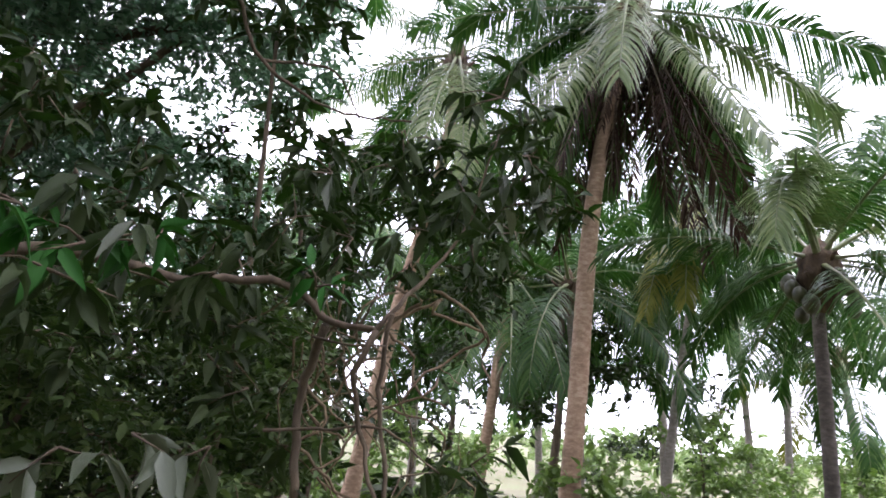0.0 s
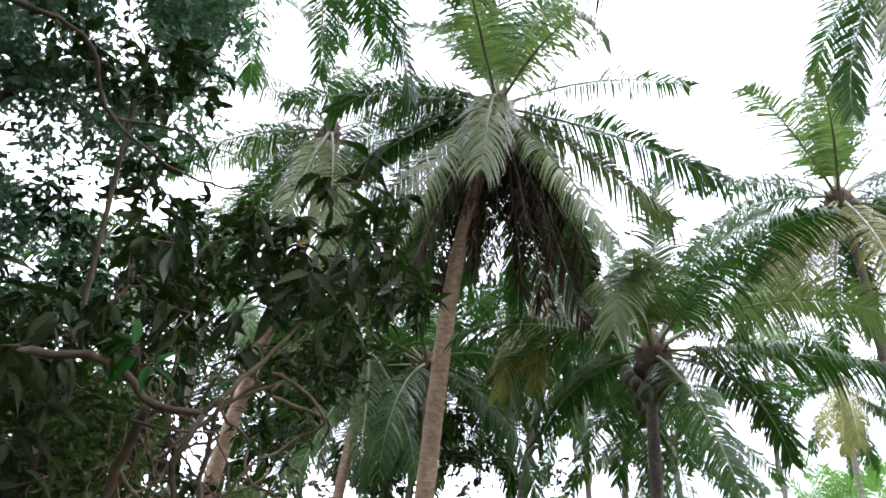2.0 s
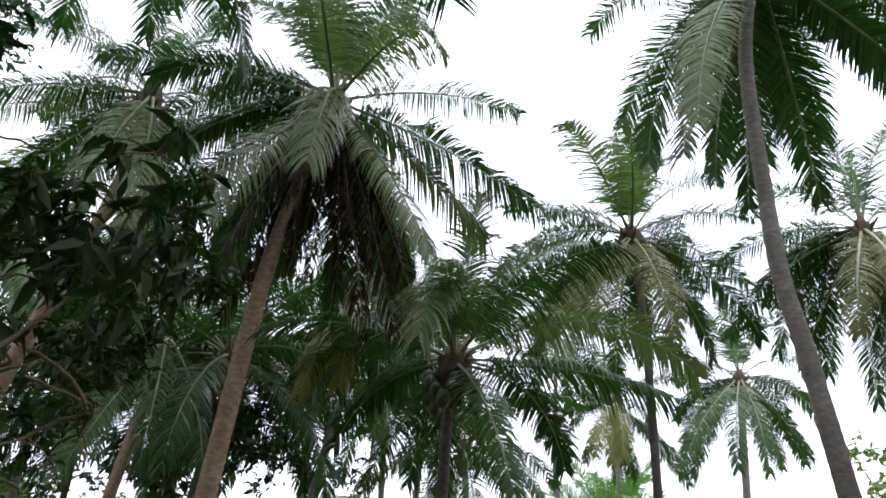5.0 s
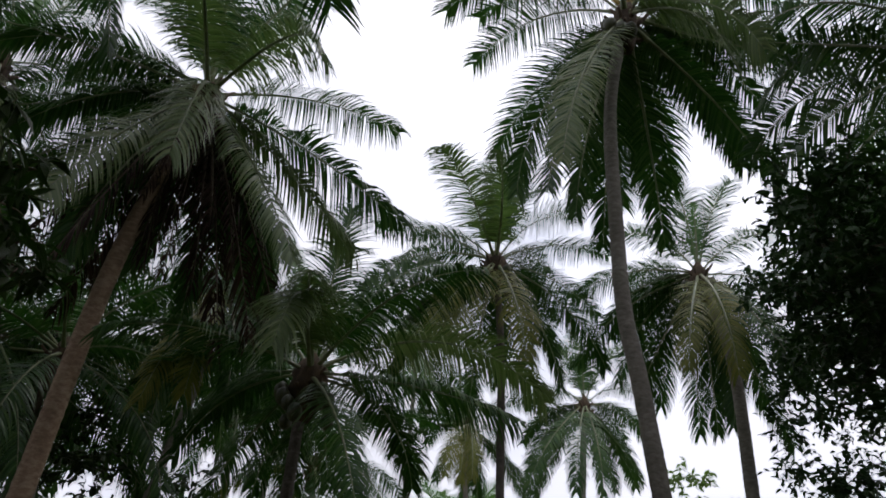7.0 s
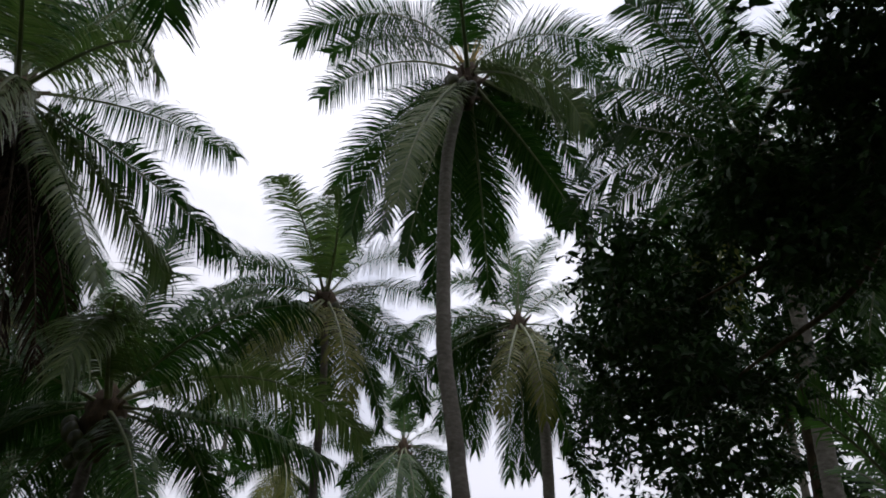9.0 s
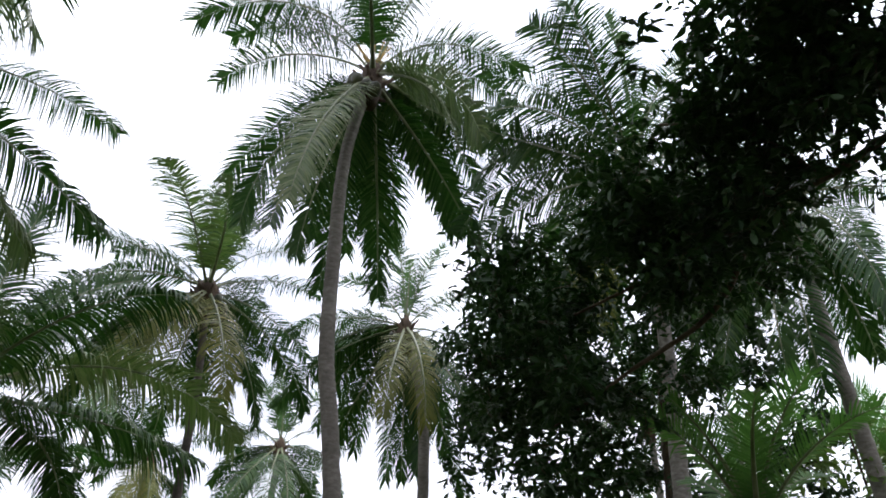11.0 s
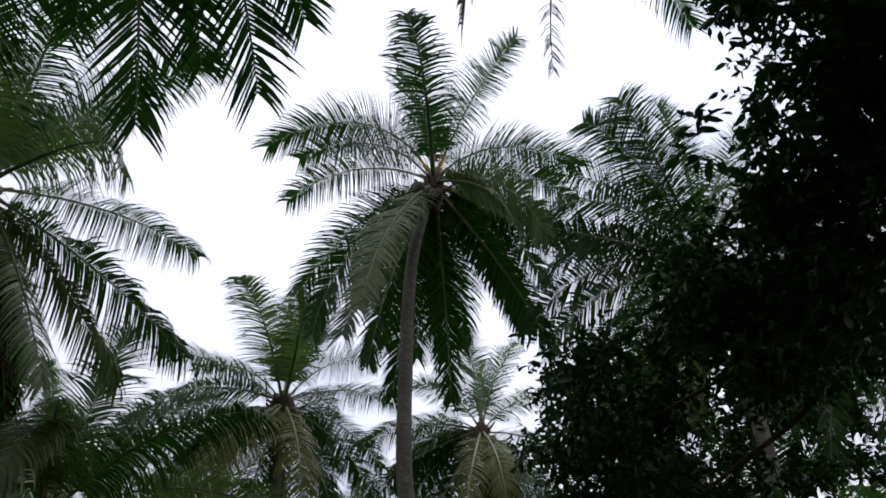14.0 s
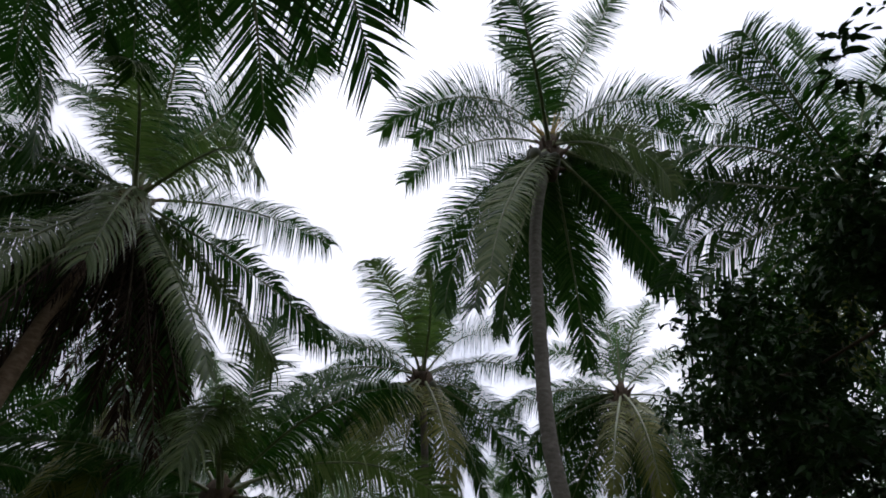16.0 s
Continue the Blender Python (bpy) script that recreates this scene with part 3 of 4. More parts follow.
coconut_palm("coconut palm half hidden behind the shade tree",
    [(11.89, 0.9, 0), (11.91, 0.65, 4.79), (11.92, 0.53, 6.98), (11.92, 0.57, 10.43)],
    [(276, 33, 73, 4.9, -6), (282, 30, 69, 4.8, -1), (356, 69, 42, 5.2, 1), (297, 16, 78, 5, 3),
    (302, -3, 58, 4.9, 0), (318, -22, 35, 4.6, -10), (3, 96, 16, 5, 1), (149, 76, 36, 4.9, -3),
    (292, -49, 37, 4.9, -1), (139, 42, 67, 4.8, -6), (93, 15, 83, 4.9, -6), (46, 7, 42, 4.8, -5),
    (116, 21, 82, 4.9, 2), (335, -35, 30, 4.6, 0), (2, -50, 25, 4.6, 3), (318, -55, 22, 4.4, 0),
    (318, -5, 60, 4.6, 6), (303, -14, 10, 4.7, -15), (75, 4, 24, 4.9, -8), (106, 10, 33, 4.8, 0),
    (243, -23, 49, 4.9, -3), (133, 64, 35, 4.9, -1)],
    yellow=(8, 15), nuts=4, r0=0.15, r1=0.11, extra=3, under=3)
coconut_palm("coconut palm with arching fronds over the thicket",
    [(1.39, 17.86, 0), (1.77, 17.82, 4.16), (1.91, 17.81, 6.22)],
    [(320, 2, 18, 4.8, 0), (298, -36, 20, 4.9, -2), (202, -40, 20, 5, 11), (184, -26, 58, 4.7, -2),
    (166, -29, 39, 5, -7), (65, 24, 49, 4.8, 0), (93, 3, 48, 5.1, -1), (92, -27, 17, 5.3, 3),
    (344, 75, 59, 4.9, 3), (38, 67, 46, 4.7, 0), (49, 46, 48, 4.8, 0), (323, 44, 34, 4.7, -1),
    (321, 27, 45, 4.7, -2), (51, -14, 42, 4.8, 2), (306, -3, 20, 4.9, -1), (298, -32, 10, 4.9, -6),
    (27, -21, 39, 4.9, 0), (335, -25, 37, 4.9, 0)],
    nuts=8, bark=PALM_BARK_BROWN, r0=0.15, r1=0.12, extra=14, under=6, droop=1.7)
coconut_palm("leaning coconut palm with a brown scarred trunk",
    [(-1.34, 13.04, 0), (-1.16, 13.05, 1.44), (-0.81, 13.08, 3.95), (-0.17, 13.1, 7.44), (-0.07, 13.1, 9.9)],
    [(325, 40, 71, 4.8, 6), (314, 4, 17, 4.8, -12), (334, -1, 18, 4.8, -14), (191, -47, 31, 4.8, 4),
    (303, 83, 46, 5, 1), (39, 75, 27, 4.7, 0), (14, -4, 34, 4.8, 7), (41, 44, 40, 4.7, 2),
    (312, 53, 39, 4.9, 9), (171, -48, 39, 4.7, 3)],
    bark=PALM_BARK_BROWN, extra=9, nuts=4, r0=0.15, r1=0.11, pale=(0, 1, 2, 3, 9), droop=1.6)
coconut_palm("slim coconut palm with a drooping pale crown",
    [(5.24, 15.44, 0), (5.56, 15.32, 2.9), (5.98, 15.16, 5.95), (6.01, 15.15, 8.04)],
    [(349, 27, 57, 4.4, 3), (177, -11, 62, 4.3, 3), (206, -31, 54, 4.3, 1), (188, -33, 54, 4.6, 0),
    (348, 62, 92, 4.5, 1), (52, 68, 91, 4.5, 2), (223, -41, 33, 4.4, 4), (170, -39, 44, 4.2, -1)],
    yellow=(2, 6), droop=1.3, r0=0.11, r1=0.085, extra=9)
coconut_palm("thin far coconut palm behind the others",
    [(11.45, 21.76, 0), (11.49, 21.73, 3.62), (11.53, 21.71, 6.72), (11.42, 21.77, 10.19)],
    [(349, 34, 95, 4.4, 1), (66, 37, 94, 4.4, -1), (248, -63, 24, 4.3, 0), (178, -65, 22, 4.4, 0),
    (2, 82, 37, 4.4, -2), (83, 53, 51, 4.2, 0)],
    spacing=0.048, width=0.042, r0=0.12, r1=0.09, extra=5)
coconut_palm("tall coconut palm with hanging fronds overhead",
    [(-8.6, 9.6, 0), (-6.4, 9.3, 5.5), (-3.6, 8.7, 9.6), (-1, 8.1, 11.7)],
    [(333, 3, 46, 4.9, 32), (20, 9, 30, 4.6, 8), (7, 27, 65, 4.7, 7), (302, 41, 92, 4.6, 14),
    (62, 71, 91, 4.8, -3), (301, 84, 32, 4.7, 1)],
    extra=9, r0=0.15, r1=0.11)
coconut_palm("coconut palm close overhead with long hanging fronds",
    [(-1.5, -2.8, 0), (-1.2, -1.2, 4.5), (-0.54, 2.35, 9.11)],
    [(57, -35, 25, 4.28, 7), (77, -27, 38, 4.19, 6), (17, 0, 19, 4.84, 15), (2, -9, 17, 5.02, 18),
    (28, 8, 19, 4.74, 7), (47, 36, 65, 4.56, 4), (66, -30, 25, 3.77, 7), (86, -22, 38, 3.69, 6),
    (26, 5, 19, 4.26, 15), (11, -4, 17, 4.42, 18), (37, 13, 19, 4.17, 7), (56, 41, 65, 4.01, 4)],
    extra=0, under=0, r0=0.16, r1=0.12, droop=0.4, spacing=0.046, width=0.033, reach=0.2, twist=0)
coconut_palm("very tall coconut palm with hanging frond tips",
    [(4.6, -4.6, 0), (4.6, -2.6, 6), (4.99, 0.38, 13.02)],
    [(318, -53, 38, 5, 2), (58, 38, 61, 4.6, 12), (107, 39, 65, 4.6, -5), (349, 38, 51, 5.1, 0),
    (129, 81, 57, 4.6, 0), (360, 82, 29, 4.6, 0)],
    dead=(0, 1), extra=0, under=0, r0=0.13, r1=0.1)
coconut_palm("far coconut palm with yellowed hanging fronds",
    [(20.52, 20.92, 0), (20.33, 21.1, 4.66), (20.23, 21.19, 7.02), (20.28, 21.15, 8.38)],
    [(237, -18, 58, 4.2, 2), (219, -18, 60, 4.2, -1), (12, 19, 64, 4.2, 1), (69, 20, 63, 4.2, -1),
    (38, 72, 67, 4.2, 0), (227, -21, 61, 4.2, 2)],
    yellow=(0, 1, 5), spacing=0.048, width=0.042, r0=0.12, r1=0.09, extra=9)
coconut_palm("leaning coconut palm behind the shade tree",
    [(13.33, -2.35, 0), (13.34, -2.22, 4.8), (13.35, -2.17, 6.73), (13.35, -2.15, 8.8), (13.37, -2.04, 9.95)],
    [(250, -35, 52, 4.3, 2), (126, 42, 88, 4.5, -8), (102, -6, 57, 4.5, 12), (299, -54, 34, 4.7, -3),
    (320, -34, 40, 4.5, 2), (48, 67, 85, 4.6, 3), (286, -67, 21, 4.6, -1), (134, 68, 64, 4.4, 0),
    (332, -55, 20, 4.5, 2)],
    extra=9, nuts=3, r0=0.15, r1=0.11)
coconut_palm("far coconut palm rising behind the grove",
    [(19.44, 23.36, 0), (19.18, 23.57, 4.44), (19.07, 23.66, 6.23), (19.04, 23.68, 11.87)],
    [(28, 77, 60, 4, 0), (60, 68, 60, 4, -1), (10, 50, 64, 4, 1), (68, 41, 63, 4, -1),
    (224, -26, 58, 4, 1), (206, -26, 58, 4, -1)],
    spacing=0.048, width=0.042, r0=0.12, r1=0.09, extra=5)

# ---- left: small-leaved tree, then a big-leaved tree near the camera ----
def left_trees():
    clumps = []
    while len(clumps) < 400:
        el = rng.uniform(-4, 52)
        edge = np.interp(el, [-6, 5, 12, 17, 21, 26, 31, 36, 52], [-12, -13, -15, -17, -16.5, -14, -12.5, -12.5, -14])
        az = rng.uniform(-50, edge - 1.5)
        gap = noise.noise(Vector((az * 0.16, el * 0.16, 4.2)))
        window = math.exp(-((az + 21.5) / 4.0) ** 2 - ((el - 19.5) / 4.5) ** 2) + math.exp(-((az + 26) / 2.5) ** 2 - ((el - 26) / 2.0) ** 2)
        if gap < -0.36 + 0.22 * window:
            continue
        clumps.append((*polar(az, el, rng.uniform(8.5, 13.5)), rng.uniform(0.45, 0.9)))
    for _ in range(26):
        clumps.append((*polar(rng.normal() * 2.6 - 21.5, rng.normal() * 3.2 + 19.5, rng.uniform(9, 13)), rng.uniform(0.2, 0.4)))
    # unseen clumps added high overhead, only to shade the big-leaved tree below
    for _ in range(50):
        clumps.append((*polar(rng.uniform(-80, -16), rng.uniform(54, 80), rng.uniform(7, 11)), rng.uniform(0.6, 1.0)))
    tree("evergreen_tree", "tall evergreen tree with dense small dark-green leaves", "tree", (-6.2, 8.6, 0),
         [(((-6.2, 8.6, 0), (-6.0, 8.5, 3.0), (-6.3, 8.6, 6.5), (-5.8, 8.9, 10.0)), 0.26, 0.07),
          ((polar(-38, 14, 9.5), polar(-30, 24, 9.0), polar(-24, 31, 9.0)), 0.1, 0.03),
          ((polar(-33, 26, 9.3), polar(-25, 30, 9.2), polar(-17, 33, 9.5)), 0.07, 0.02),
          ((polar(-32, 10, 9.6), polar(-24, 12, 9.3), polar(-17, 9, 9.5)), 0.07, 0.02)],
         clumps, 0.62, 0.1, LEAF_SMALL, 0.5, 0.006, 0.5, every=9)


left_trees()

def near_tree():
    """The big-leaved tree whose boughs cross the view close by: boughs and twigs are parts, and so is each leaf."""
    base = np.array([-3.4, 2.6, 0.0])
    tr = thing("broadleaf_tree", base, "big-leaved tree with gnarled brown boughs and drooping dark leaves", "tree")
    boughs = [
        (((-3.4, 2.6, 0), (-3.3, 2.7, 1.4), (-3.0, 2.8, 2.6), (-2.9, 3.2, 4.2)), 0.13, 0.06),
        (((-3.3, 2.7, 1.6), polar(-36, 9, 3.3), polar(-24, 9.5, 3.3), polar(-16.5, 10.4, 3.3), polar(-12, 7.8, 3.2), polar(-8.6, 7.6, 3.1)), 0.055, 0.02),
        ((polar(-8.6, 7.6, 3.1), polar(-4.8, 12.5, 3.3), polar(-1.6, 17, 3.5), polar(0.6, 25, 3.6)), 0.018, 0.007),
        ((polar(-8.6, 7.6, 3.1), polar(-10, 4, 3.1), polar(-9.5, 2, 3.2), polar(-8, -3, 3.2), polar(-6, -8, 3.1)), 0.02, 0.012),
        ((polar(-7.4, 9, 3.1), polar(-7.6, 3, 3.2), polar(-6.4, -5, 3.2), polar(-6, -14, 3.2)), 0.016, 0.014),
        ((polar(-13.5, 6.5, 3.2), polar(-10, 6.2, 3.1), polar(-7.6, 6.4, 3.1)), 0.01, 0.006),
        ((polar(-16, -1, 3.4), polar(-11, -0.5, 3.3), polar(-7, 0, 3.2), polar(-2, -3, 3.4)), 0.012, 0.006),
        ((polar(-12.6, 7.5, 3.2), polar(-13.5, 2, 3.4), polar(-13, -6, 3.4)), 0.03, 0.03),
        (((-2.9, 3.2, 4.2), polar(-26, 33, 5.2), polar(-20.5, 28, 5.2), polar(-13.5, 25.5, 5.2), polar(-6.5, 25.6, 5.0)), 0.035, 0.01),
        ((polar(-20.5, 28, 5.2), polar(-14, 28.5, 5.3), polar(-11, 25, 5.3)), 0.02, 0.008),
    ]
    for i, (pts, ra, rb) in enumerate(boughs):
        ra, rb = (ra, rb) if i == 0 else (ra * 0.7, rb * 0.7)
        line = spline(np.asarray(pts, float) - base, 0.07)
        line[1:-1] += rng.normal(size=line[1:-1].shape) * 0.006
        v, f = tube(line, np.linspace(ra, rb, len(line)), 8, 0.07)
        child("trunk" if i == 0 else "bough", mesh_of("bough", v, f, BARK), tr)
    # vines and bare stems tangled below the boughs
    for _ in range(22):
        az, el = rng.uniform(-15, -1), rng.uniform(3, 13)
        pts, d = [], rng.uniform(3.4, 5.6)
        for k in range(6):
            pts.append(polar(az, el, d))
            az, el, d = az + rng.normal() * 2.0, el - rng.uniform(0.5, 4.2), d + rng.normal() * 0.12
        line = spline(np.asarray(pts) - base, 0.06)
        line[1:-1] += rng.normal(size=line[1:-1].shape) * 0.008
        r = rng.uniform(0.004, 0.011)
        v, f = tube(line, np.linspace(r, r * 0.7, len(line)), 6, 0.06)
        child("vine", mesh_of("vine", v, f, VINE), tr)
    # sprays of leaves: bearing, height angle, distance, spread in metres, leaves
    sprays = [(0.5, 28, 3.6, 0.26, 26), (3.5, 23.5, 3.7, 0.2, 16), (-2.0, 20, 3.6, 0.26, 24), (-1, 15.5, 3.5, 0.2, 16), (1.8, 20, 3.6, 0.2, 14),
              (-13.5, 20, 3.8, 0.26, 20), (-16, 16, 3.7, 0.28, 22), (-9, 21.5, 4.0, 0.24, 18), (-11, 15, 3.7, 0.26, 20), (-6, 16.5, 3.7, 0.24, 18), (-7.5, 12, 3.6, 0.2, 12),
              (-14.5, 11.2, 3.2, 0.12, 9), (-20, 12, 3.6, 0.26, 16), (-27, 12.5, 3.0, 0.26, 16), (-33, 15, 3.0, 0.3, 18), (-26, 9, 3.1, 0.26, 16),
              (-14, -2, 3.4, 0.26, 14), (-17.5, 2, 3.5, 0.24, 14), (-5, -3.5, 3.4, 0.25, 12), (-10, -6, 3.3, 0.24, 12), (1, -2, 4.0, 0.26, 12), (-5, 24.5, 4.9, 0.14, 6), (3, 19.5, 3.8, 0.2, 12), (5.5, 21.5, 3.9, 0.2, 12)]
    cl = []
    while len(cl) < 92:
        az, el = rng.uniform(-42, 7), rng.uniform(2, 27)
        low, high = np.interp(az, [-42, -18, -10, -7, 2], [2, 5, 9, 15, 17]), np.interp(az, [-42, -27, -24, -18, -15, -8, 2], [24, 22, 14, 13.5, 21, 24, 27])
        if el < low or el > high or noise.noise(Vector((az * 0.2, el * 0.2, 1.7))) < (-0.05 if az > -7 else -0.2):
            continue
        cl.append((*polar(az, el, rng.uniform(3.4, 5.2)), rng.uniform(0.16, 0.3)))
    for _ in range(15):
        cl.append((*polar(rng.uniform(-8, 6.5), rng.uniform(17, 25.5), rng.uniform(3.6, 5.4)), rng.uniform(0.18, 0.3)))
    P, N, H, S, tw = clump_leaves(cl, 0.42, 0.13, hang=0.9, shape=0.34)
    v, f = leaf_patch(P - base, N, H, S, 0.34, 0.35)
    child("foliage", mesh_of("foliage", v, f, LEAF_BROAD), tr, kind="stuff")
    v, f = twig_mesh([(a - base, b - base) for a, b in tw], 0.005)
    child("branchwork", mesh_of("branchwork", v, f, BARK), tr, kind="stuff")
    variants = []
    for k in range(5):
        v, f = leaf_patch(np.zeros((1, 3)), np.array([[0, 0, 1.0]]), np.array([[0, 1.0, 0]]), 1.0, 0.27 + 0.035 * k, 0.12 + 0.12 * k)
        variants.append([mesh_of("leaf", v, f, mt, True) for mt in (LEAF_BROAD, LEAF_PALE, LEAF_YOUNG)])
    for az, el, dist, r, n, small, large, kind in [(*sp, 0.12, 0.21, 0) for sp in sprays] + [(-36, 12, 2.7, 0.22, 18, 0.13, 0.2, 2), (-31.5, 10.5, 2.8, 0.2, 14, 0.12, 0.2, 2), (-27, 11.5, 2.9, 0.2, 14, 0.13, 0.2, 2), (-22, 10.2, 3.0, 0.17, 12, 0.12, 0.19, 0), (-14, 10.4, 3.05, 0.11, 9, 0.11, 0.17, 2), (-33, 8, 2.7, 0.24, 16, 0.14, 0.22, 0),
            (-25.5, -2.2, 2.9, 0.2, 9, 0.15, 0.22, 1), (-20, -2.6, 3.0, 0.18, 7, 0.14, 0.2, 1), (-30, -3.5, 2.8, 0.18, 7, 0.15, 0.22, 1)]:
        c = polar(az, el, dist) - base
        tips = []
        for k in range(max(2, n // 5)):
            d = unit(rng.normal(size=3) * np.array([1, 1, 0.6]))
            tips.append((c, c + d * r * 0.9))
        v, f = twig_mesh(tips, 0.006)
        child("twig", mesh_of("twig", v, f, BARK), tr)
        for k in range(n):
            a, b = tips[k % len(tips)]
            p = a + (b - a) * rng.uniform(0.3, 1.0)
            h = unit(unit(b - a) * 0.6 + rng.normal(size=3) * 0.5 + np.array([0, 0, -0.6]))
            nn = unit(np.cross(h, np.cross(np.array([0, 0, 1.0]) + rng.normal(size=3) * 0.5, h)))
            sz = rng.uniform(small, large)
            ob = child("leaf", variants[k % 5][kind or (1 if rng.random() < 0.04 else 0)], tr)
            x = np.cross(h, nn)
            ob.matrix_local = Matrix(((x[0] * sz, h[0] * sz, nn[0] * sz, p[0]), (x[1] * sz, h[1] * sz, nn[1] * sz, p[1]), (x[2] * sz, h[2] * sz, nn[2] * sz, p[2]), (0, 0, 0, 1)))


near_tree()

# low undergrowth by the near tree
def undergrowth():
    low = [(*polar(rng.uniform(-42, -11), rng.uniform(-10, 9), rng.uniform(4.2, 7.5)), rng.uniform(0.3, 0.55)) for _ in range(72)]
    low += [(*polar(rng.uniform(-42, -14), rng.uniform(-6, 9), rng.uniform(7, 9)), rng.uniform(0.45, 0.75)) for _ in range(44)]
    tree("understory_shrub", "shady tangle of shrub leaves below the trees", "shrub", (-3.2, 4.6, 0),
         [(((-3.2, 4.6, 0), (-3.0, 4.7, 0.9), (-2.7, 4.9, 1.9)), 0.05, 0.02), (((-3.1, 4.6, 0.3), (-2.3, 4.9, 1.0), (-1.6, 5.2, 1.5)), 0.03, 0.015)], low, 0.8, 0.085, LEAF_UNDER, 0.5, 0.005, 0.4, every=4)
    for x, y, rad, top in ((-1.65, 5.3, 0.035, 5.0), (-2.3, 9.4, 0.06, 4.2), (-1.35, 8.2, 0.04, 4.6)):
        tree("slender_tree", "slender dark-trunked sapling in the shade", "tree", (x, y, 0), [(((x, y, 0), (x + 0.1, y, top * 0.5), (x - 0.05, y + 0.1, top)), rad, rad * 0.5)],
             [(x + rng.normal() * 0.5, y + rng.normal() * 0.5, top + rng.normal() * 0.5, 0.45) for _ in range(7)], 0.6, 0.16, LEAF_BROAD)


undergrowth()


def thicket():
    mid = []
    while len(mid) < 96:
        az, el = rng.uniform(-22, 3), rng.uniform(-6, 22)
        if az > -8.5 and el < 17 and noise.noise(Vector((az * 0.2, el * 0.2, 6.1))) < 0.12 or -7.5 < az < -2.5 and el < 18:
            continue
        mid.append((*polar(az, el, rng.uniform(6.5, 12)), rng.uniform(0.3, 0.6)))
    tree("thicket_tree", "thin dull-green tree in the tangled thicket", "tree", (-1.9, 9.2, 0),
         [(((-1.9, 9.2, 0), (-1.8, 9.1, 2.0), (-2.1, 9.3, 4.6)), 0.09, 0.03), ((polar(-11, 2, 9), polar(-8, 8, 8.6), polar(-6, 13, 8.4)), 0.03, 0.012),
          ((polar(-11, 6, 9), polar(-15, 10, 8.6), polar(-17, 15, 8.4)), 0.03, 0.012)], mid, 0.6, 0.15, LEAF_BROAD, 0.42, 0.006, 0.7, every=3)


thicket()


# ---- right: dark broad-leaved tree with its long low boughs ----
def right_tree():
    base = np.array([6.2, -6.4, 0.0])
    clumps = []

    def fill(count, az0, az1, el0, el1, d0, d1, r0, r1, cut):
        k = 0
        while k < count:
            az, el = rng.uniform(az0, az1), rng.uniform(el0, el1)
            if noise.noise(Vector((az * 0.22, el * 0.22, 9.1))) < cut:
                continue
            clumps.append((*polar(az, el, rng.uniform(d0, d1)), rng.uniform(r0, r1)))
            k += 1
    fill(120, 99.5, 128, 47, 70, 6.5, 9.0, 0.35, 0.6, -0.06)
    fill(84, 98, 126, 38, 50, 6.5, 9.0, 0.35, 0.6, 0.0)
    fill(16, 93, 100, 33, 43, 6.5, 8.5, 0.35, 0.55, -0.1)
    fill(44, 80, 102, 26, 35, 6.5, 9.0, 0.35, 0.55, -0.1)
    fill(34, 73, 82, 12, 27, 7.0, 9.5, 0.35, 0.55, -0.15)
    fill(36, 74, 90, 18, 28, 7.5, 10.5, 0.35, 0.6, -0.2)
    fill(26, 71.5, 84, 17, 33, 7.5, 10.0, 0.35, 0.55, -0.2)
    fill(18, 70.5, 76, 17, 30, 8.0, 10.0, 0.32, 0.48, -1.0)
    fill(26, 85, 99, 29, 40, 6.5, 9.0, 0.35, 0.55, -0.3)
    fill(24, 102, 118, 31, 41, 6.5, 8.5, 0.3, 0.5, -0.2)
    for az, el in ((91.5, 47.5), (90.5, 46.0), (89.5, 44.0)):
        clumps.append((*polar(az, el, 6.0), 0.2))
    tree("shade_tree", "broad shade tree with glossy dark oval leaves", "tree", base,
         [(((6.2, -6.4, 0), (6.1, -6.2, 2.6), (5.9, -6.0, 4.8), (5.7, -5.8, 9.4)), 0.24, 0.09),
          (((5.9, -6.0, 4.2), polar(118, 33, 7.6), polar(103, 32.5, 7.3), polar(97, 31, 7.4), polar(90, 29, 7.6), polar(80, 26, 7.8)), 0.07, 0.016),
          ((polar(97, 31, 7.4), polar(92, 25, 7.5), polar(84, 21, 7.6), polar(77, 17, 7.9)), 0.04, 0.012),
          (((5.8, -5.9, 6.4), polar(114, 46, 7.8), polar(100, 47, 7.6), polar(95, 45, 7.0)), 0.045, 0.015),
          ((polar(108, 44, 7.8), polar(104, 56, 8.0), polar(99, 62, 8.4)), 0.035, 0.015),
          ((polar(103, 32.5, 7.3), polar(98, 38, 7.0), polar(91, 40, 7.0)), 0.04, 0.012)],
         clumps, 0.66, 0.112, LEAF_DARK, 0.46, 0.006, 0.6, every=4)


right_tree()


def tree_behind_palm():
    cl = []
    while len(cl) < 165:
        az, el = rng.uniform(68, 97), rng.uniform(2, 41)
        if el > np.interp(az, [68, 72, 78, 84, 97], [25, 29, 30, 32, 35]) or noise.noise(Vector((az * 0.3, el * 0.3, 3.3))) < -0.1:
            continue
        cl.append((*polar(az, el, rng.uniform(15.5, 18.5)), rng.uniform(0.5, 0.95)))
    tree("shade_tree", "second dark shade tree behind the palm crowns", "tree", (16.5, 1.2, 0), [(((16.5, 1.2, 0), (16.4, 1.3, 4.0), (16.6, 1.0, 9.5)), 0.26, 0.08)],
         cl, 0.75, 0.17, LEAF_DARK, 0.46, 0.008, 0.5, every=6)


tree_behind_palm()


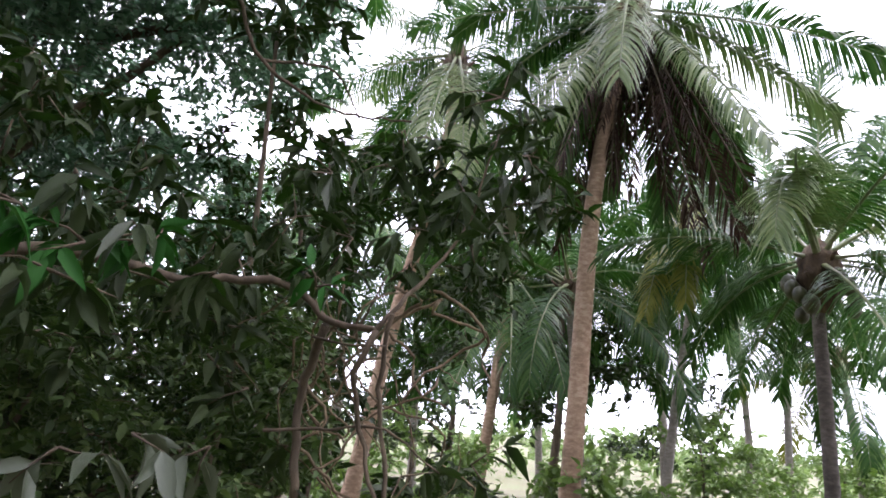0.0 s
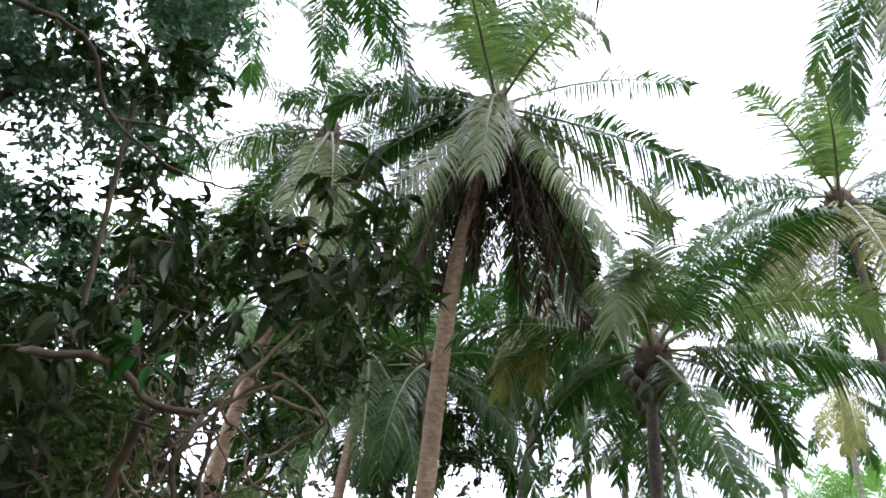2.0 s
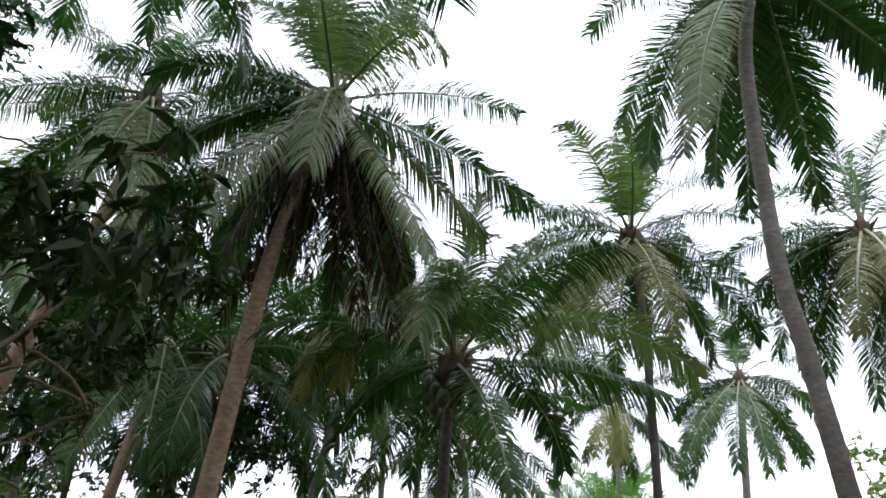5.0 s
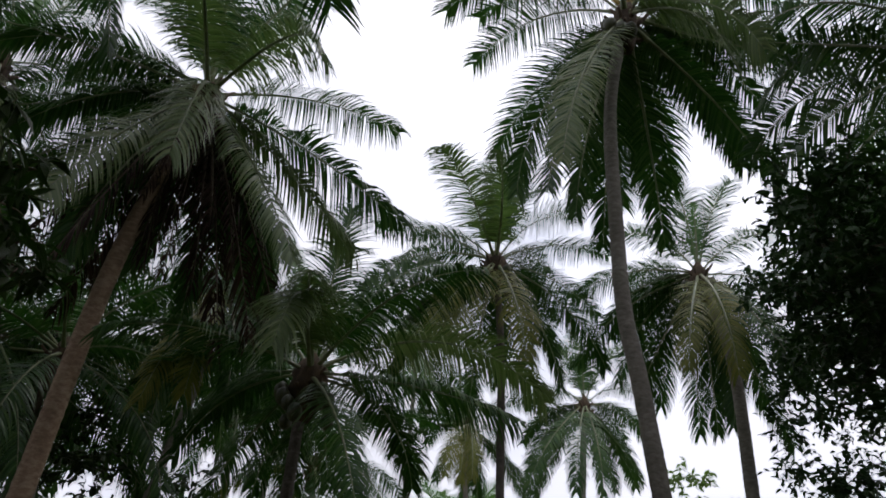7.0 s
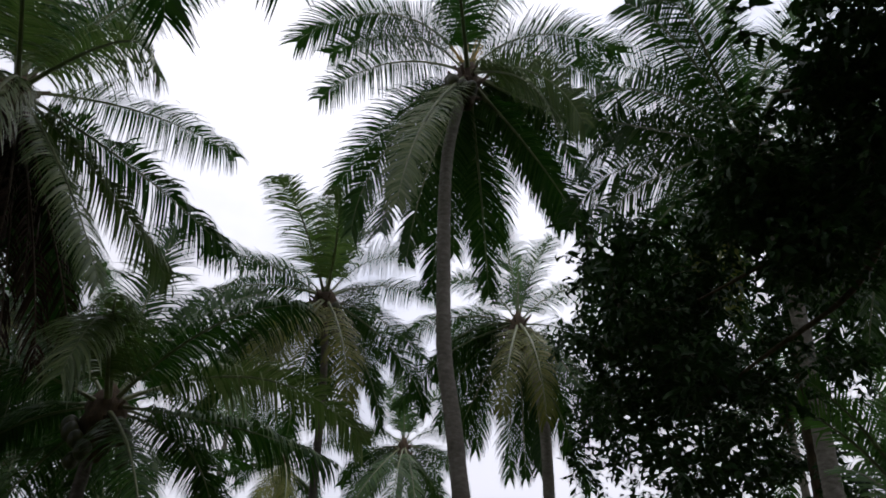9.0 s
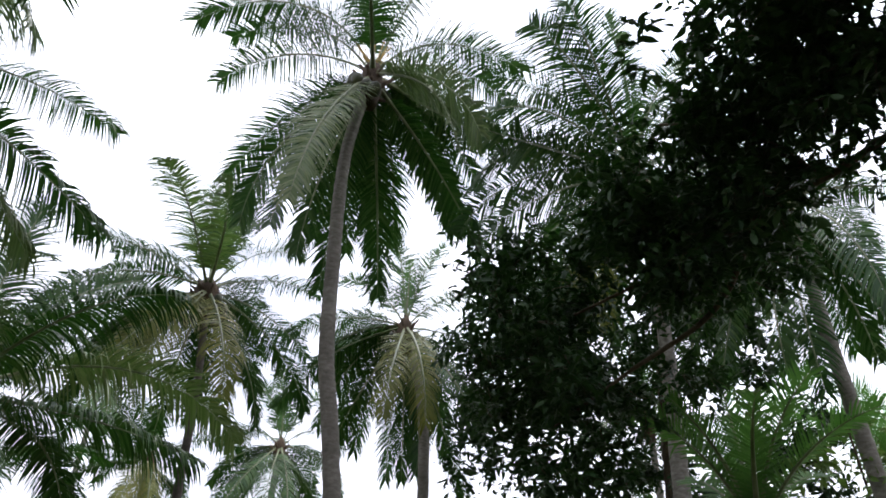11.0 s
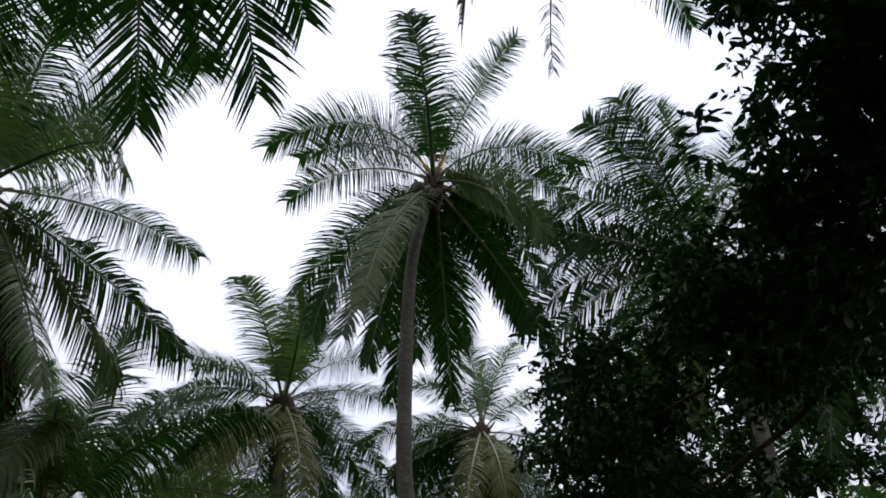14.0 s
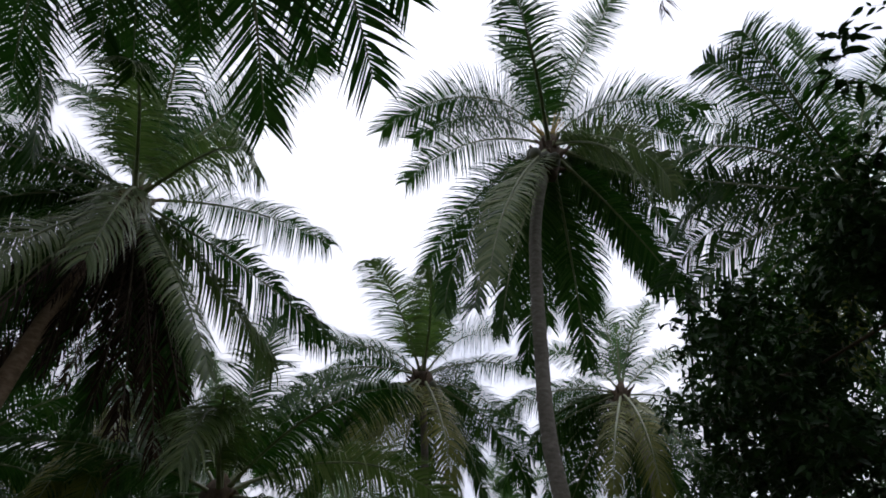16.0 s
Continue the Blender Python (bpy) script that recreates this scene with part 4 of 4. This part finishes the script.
# ---- shrubs, young palms and the far edge of the grove ----
def bush(label, x, y, w, h, count, size, mat, per=0.8, r=0.5):
    cl = []
    for _ in range(count):
        a, q = rng.uniform(0, 2 * math.pi), math.sqrt(rng.random())
        top = h * (1 - 0.6 * q * q)
        cl.append((x + w * q * math.cos(a), y + w * q * math.sin(a), rng.uniform(0.15, 1.0) * top, r * rng.uniform(0.7, 1.3)))
    tree("shrub", label, "shrub", (x, y, 0), [(((x, y, 0), (x + 0.05, y, h * 0.35), (x, y + 0.05, h * 0.7)), 0.05, 0.02)], cl, per, size, mat, 0.5, 0.006, 0.3, group="shrubs below the palms")


bush("leafy bright-green shrub below the palms", 2.9, 11.2, 1.3, 1.9, 26, 0.16, LEAF_BUSH)
bush("rounded green shrub under a leaning palm", -0.3, 15.0, 2.2, 2.4, 34, 0.15, LEAF_BUSH)
bush("light green shrub at the clearing's edge", 6.6, 16.5, 1.8, 3.0, 26, 0.16, LEAF_BUSH)
bush("light green shrub at the clearing's edge", 11.5, 19.0, 2.4, 3.0, 30, 0.18, LEAF_BUSH)
bush("broad crown of a bright green far tree", 36.5, 20.0, 3.2, 9.9, 64, 0.34, LEAF_BUSH, 0.8, 1.0)
bush("dark leafy shrub below the shade tree", 9.6, -0.6, 1.6, 3.2, 30, 0.15, LEAF_DARK)
bush("thin airy shrub against the sky", 15.0, -2.3, 1.9, 8.2, 40, 0.14, LEAF_BUSH, 0.3, 0.6)
bush("bright green shrub in the light behind the shade tree", 12.4, -0.5, 1.4, 5.8, 46, 0.15, LEAF_BUSH)


def young_palm(label, x, y, height, n, length, mat_young=True):
    top = (x + 0.05, y, height)
    rows = [(i * 360 / n + rng.uniform(-14, 14), rng.uniform(48, 80), rng.uniform(35, 70), length * rng.uniform(0.85, 1.1), rng.normal() * 5) for i in range(n)]
    coconut_palm(label, [(x, y, 0), (x, y + 0.02, height * 0.6), top], rows, 0.16, 0.12, 0.55, young=range(n) if mat_young else (), extra=0, under=0)


young_palm("young palm with upright bright-green fronds", 17.6, 16.6, 1.6, 10, 3.4)
young_palm("young palm with upright bright-green fronds", 14.4, 19.6, 1.2, 9, 3.0)
young_palm("young palm with upright bright-green fronds", 9.6, -0.3, 3.0, 8, 2.0)
young_palm("young palm with bright fronds in the open", 19.8, -4.2, 5.2, 11, 3.6)
young_palm("small far palm against the pale sky", 40.0, 16.4, 4.6, 11, 4.0)
young_palm("small far palm against the pale sky", 24.0, 26.0, 3.4, 11, 4.0)


def far_palm(label, az, dist, height, yellow=()):
    x, y, _z = polar(az, 0, dist)
    n = 15
    rows = [(i * 137.5 + rng.uniform(-12, 12), 62 - i * 6.5 + rng.uniform(-8, 8), rng.uniform(50, 80), rng.uniform(4.0, 4.9), rng.normal() * 6) for i in range(n)]
    coconut_palm(label, [(x + 0.5, y, 0), (x + 0.3, y, height * 0.5), (x, y, height)], rows, 0.14, 0.1, 1.25, yellow=yellow, extra=0, under=0, spacing=0.055, width=0.045, nuts=3)


far_palm("coconut palm deep in the grove, yellow-green crown", -2.5, 23, 7.0, (3, 6, 9, 11))
far_palm("coconut palm deep in the grove", -9, 21, 8.4)
far_palm("coconut palm deep in the grove", 8, 26, 6.4)
far_palm("coconut palm deep in the grove, dull crown", 17.5, 22, 8.2, (8, 12))
far_palm("coconut palm deep in the grove", 24, 27, 7.4)
far_palm("coconut palm in the shade of the others", 10.5, 17, 5.8)
far_palm("coconut palm deep in the grove, dull crown", 31, 24, 5.2, (10, 13))
far_palm("coconut palm deep in the grove", -15, 25, 9.0)
far_palm("coconut palm on the far side of the grove", 84, 22, 8.5)


def back_tree(x, y, height, spread, count):
    cl = [(x + rng.normal() * spread, y + rng.normal() * spread, rng.uniform(0.25, 1.0) * height, rng.uniform(0.5, 0.9)) for _ in range(count)]
    tree("grove_tree", "leafy dull-green filler between the palm trunks", "tree", (x, y, 0), [(((x, y, 0), (x + 0.2, y, height * 0.4), (x - 0.1, y, height * 0.8)), 0.13, 0.05)],
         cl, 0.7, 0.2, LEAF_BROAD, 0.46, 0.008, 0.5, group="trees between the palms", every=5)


# added leafy mass: stands in for shaded palm crowns behind the tall palm
back_tree(3.2, 17.6, 9.6, 1.3, 46)
back_tree(0.6, 21.5, 6.6, 1.5, 34)
back_tree(8.2, 24.0, 4.4, 1.3, 22)
back_tree(-4.5, 19.0, 7.5, 1.8, 36)
back_tree(-2.0, 26.0, 8.5, 1.8, 36)


def far_edge():
    """The distant edge of the plantation: a ring of tree crowns, too far to count."""
    cl = []
    for _ in range(620):
        az, dist = rng.uniform(-40, 115), rng.uniform(36, 90)
        x, y, _z = polar(az, 0, dist)
        g = np.interp(dist, [70, 150], [0, 1.5])
        top = 3.4 + 2.2 * noise.noise(Vector((az * 0.11, dist * 0.05, 2.0))) + (dist - 42) * 0.035
        cl.append((x, y, g + rng.uniform(0.1, 1.0) * max(1.0, top), rng.uniform(0.9, 1.7)))
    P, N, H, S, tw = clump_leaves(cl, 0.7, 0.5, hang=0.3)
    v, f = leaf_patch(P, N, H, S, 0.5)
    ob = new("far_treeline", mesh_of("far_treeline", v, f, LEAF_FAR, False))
    tagged(ob, "far edge of the grove, haze painted into its green", "treeline", kind="stuff")


far_edge()


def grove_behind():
    """Unseen crowns added behind the camera to block sky light from that side."""
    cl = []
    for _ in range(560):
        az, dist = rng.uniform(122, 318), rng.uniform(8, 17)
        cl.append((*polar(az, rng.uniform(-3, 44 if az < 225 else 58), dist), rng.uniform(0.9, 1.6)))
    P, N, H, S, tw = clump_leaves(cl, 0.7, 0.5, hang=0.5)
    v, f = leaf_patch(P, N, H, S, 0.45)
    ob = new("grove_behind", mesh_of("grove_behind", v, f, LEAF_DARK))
    tagged(ob, "unseen dark-green crowns added to block light from behind", "trees", kind="stuff")


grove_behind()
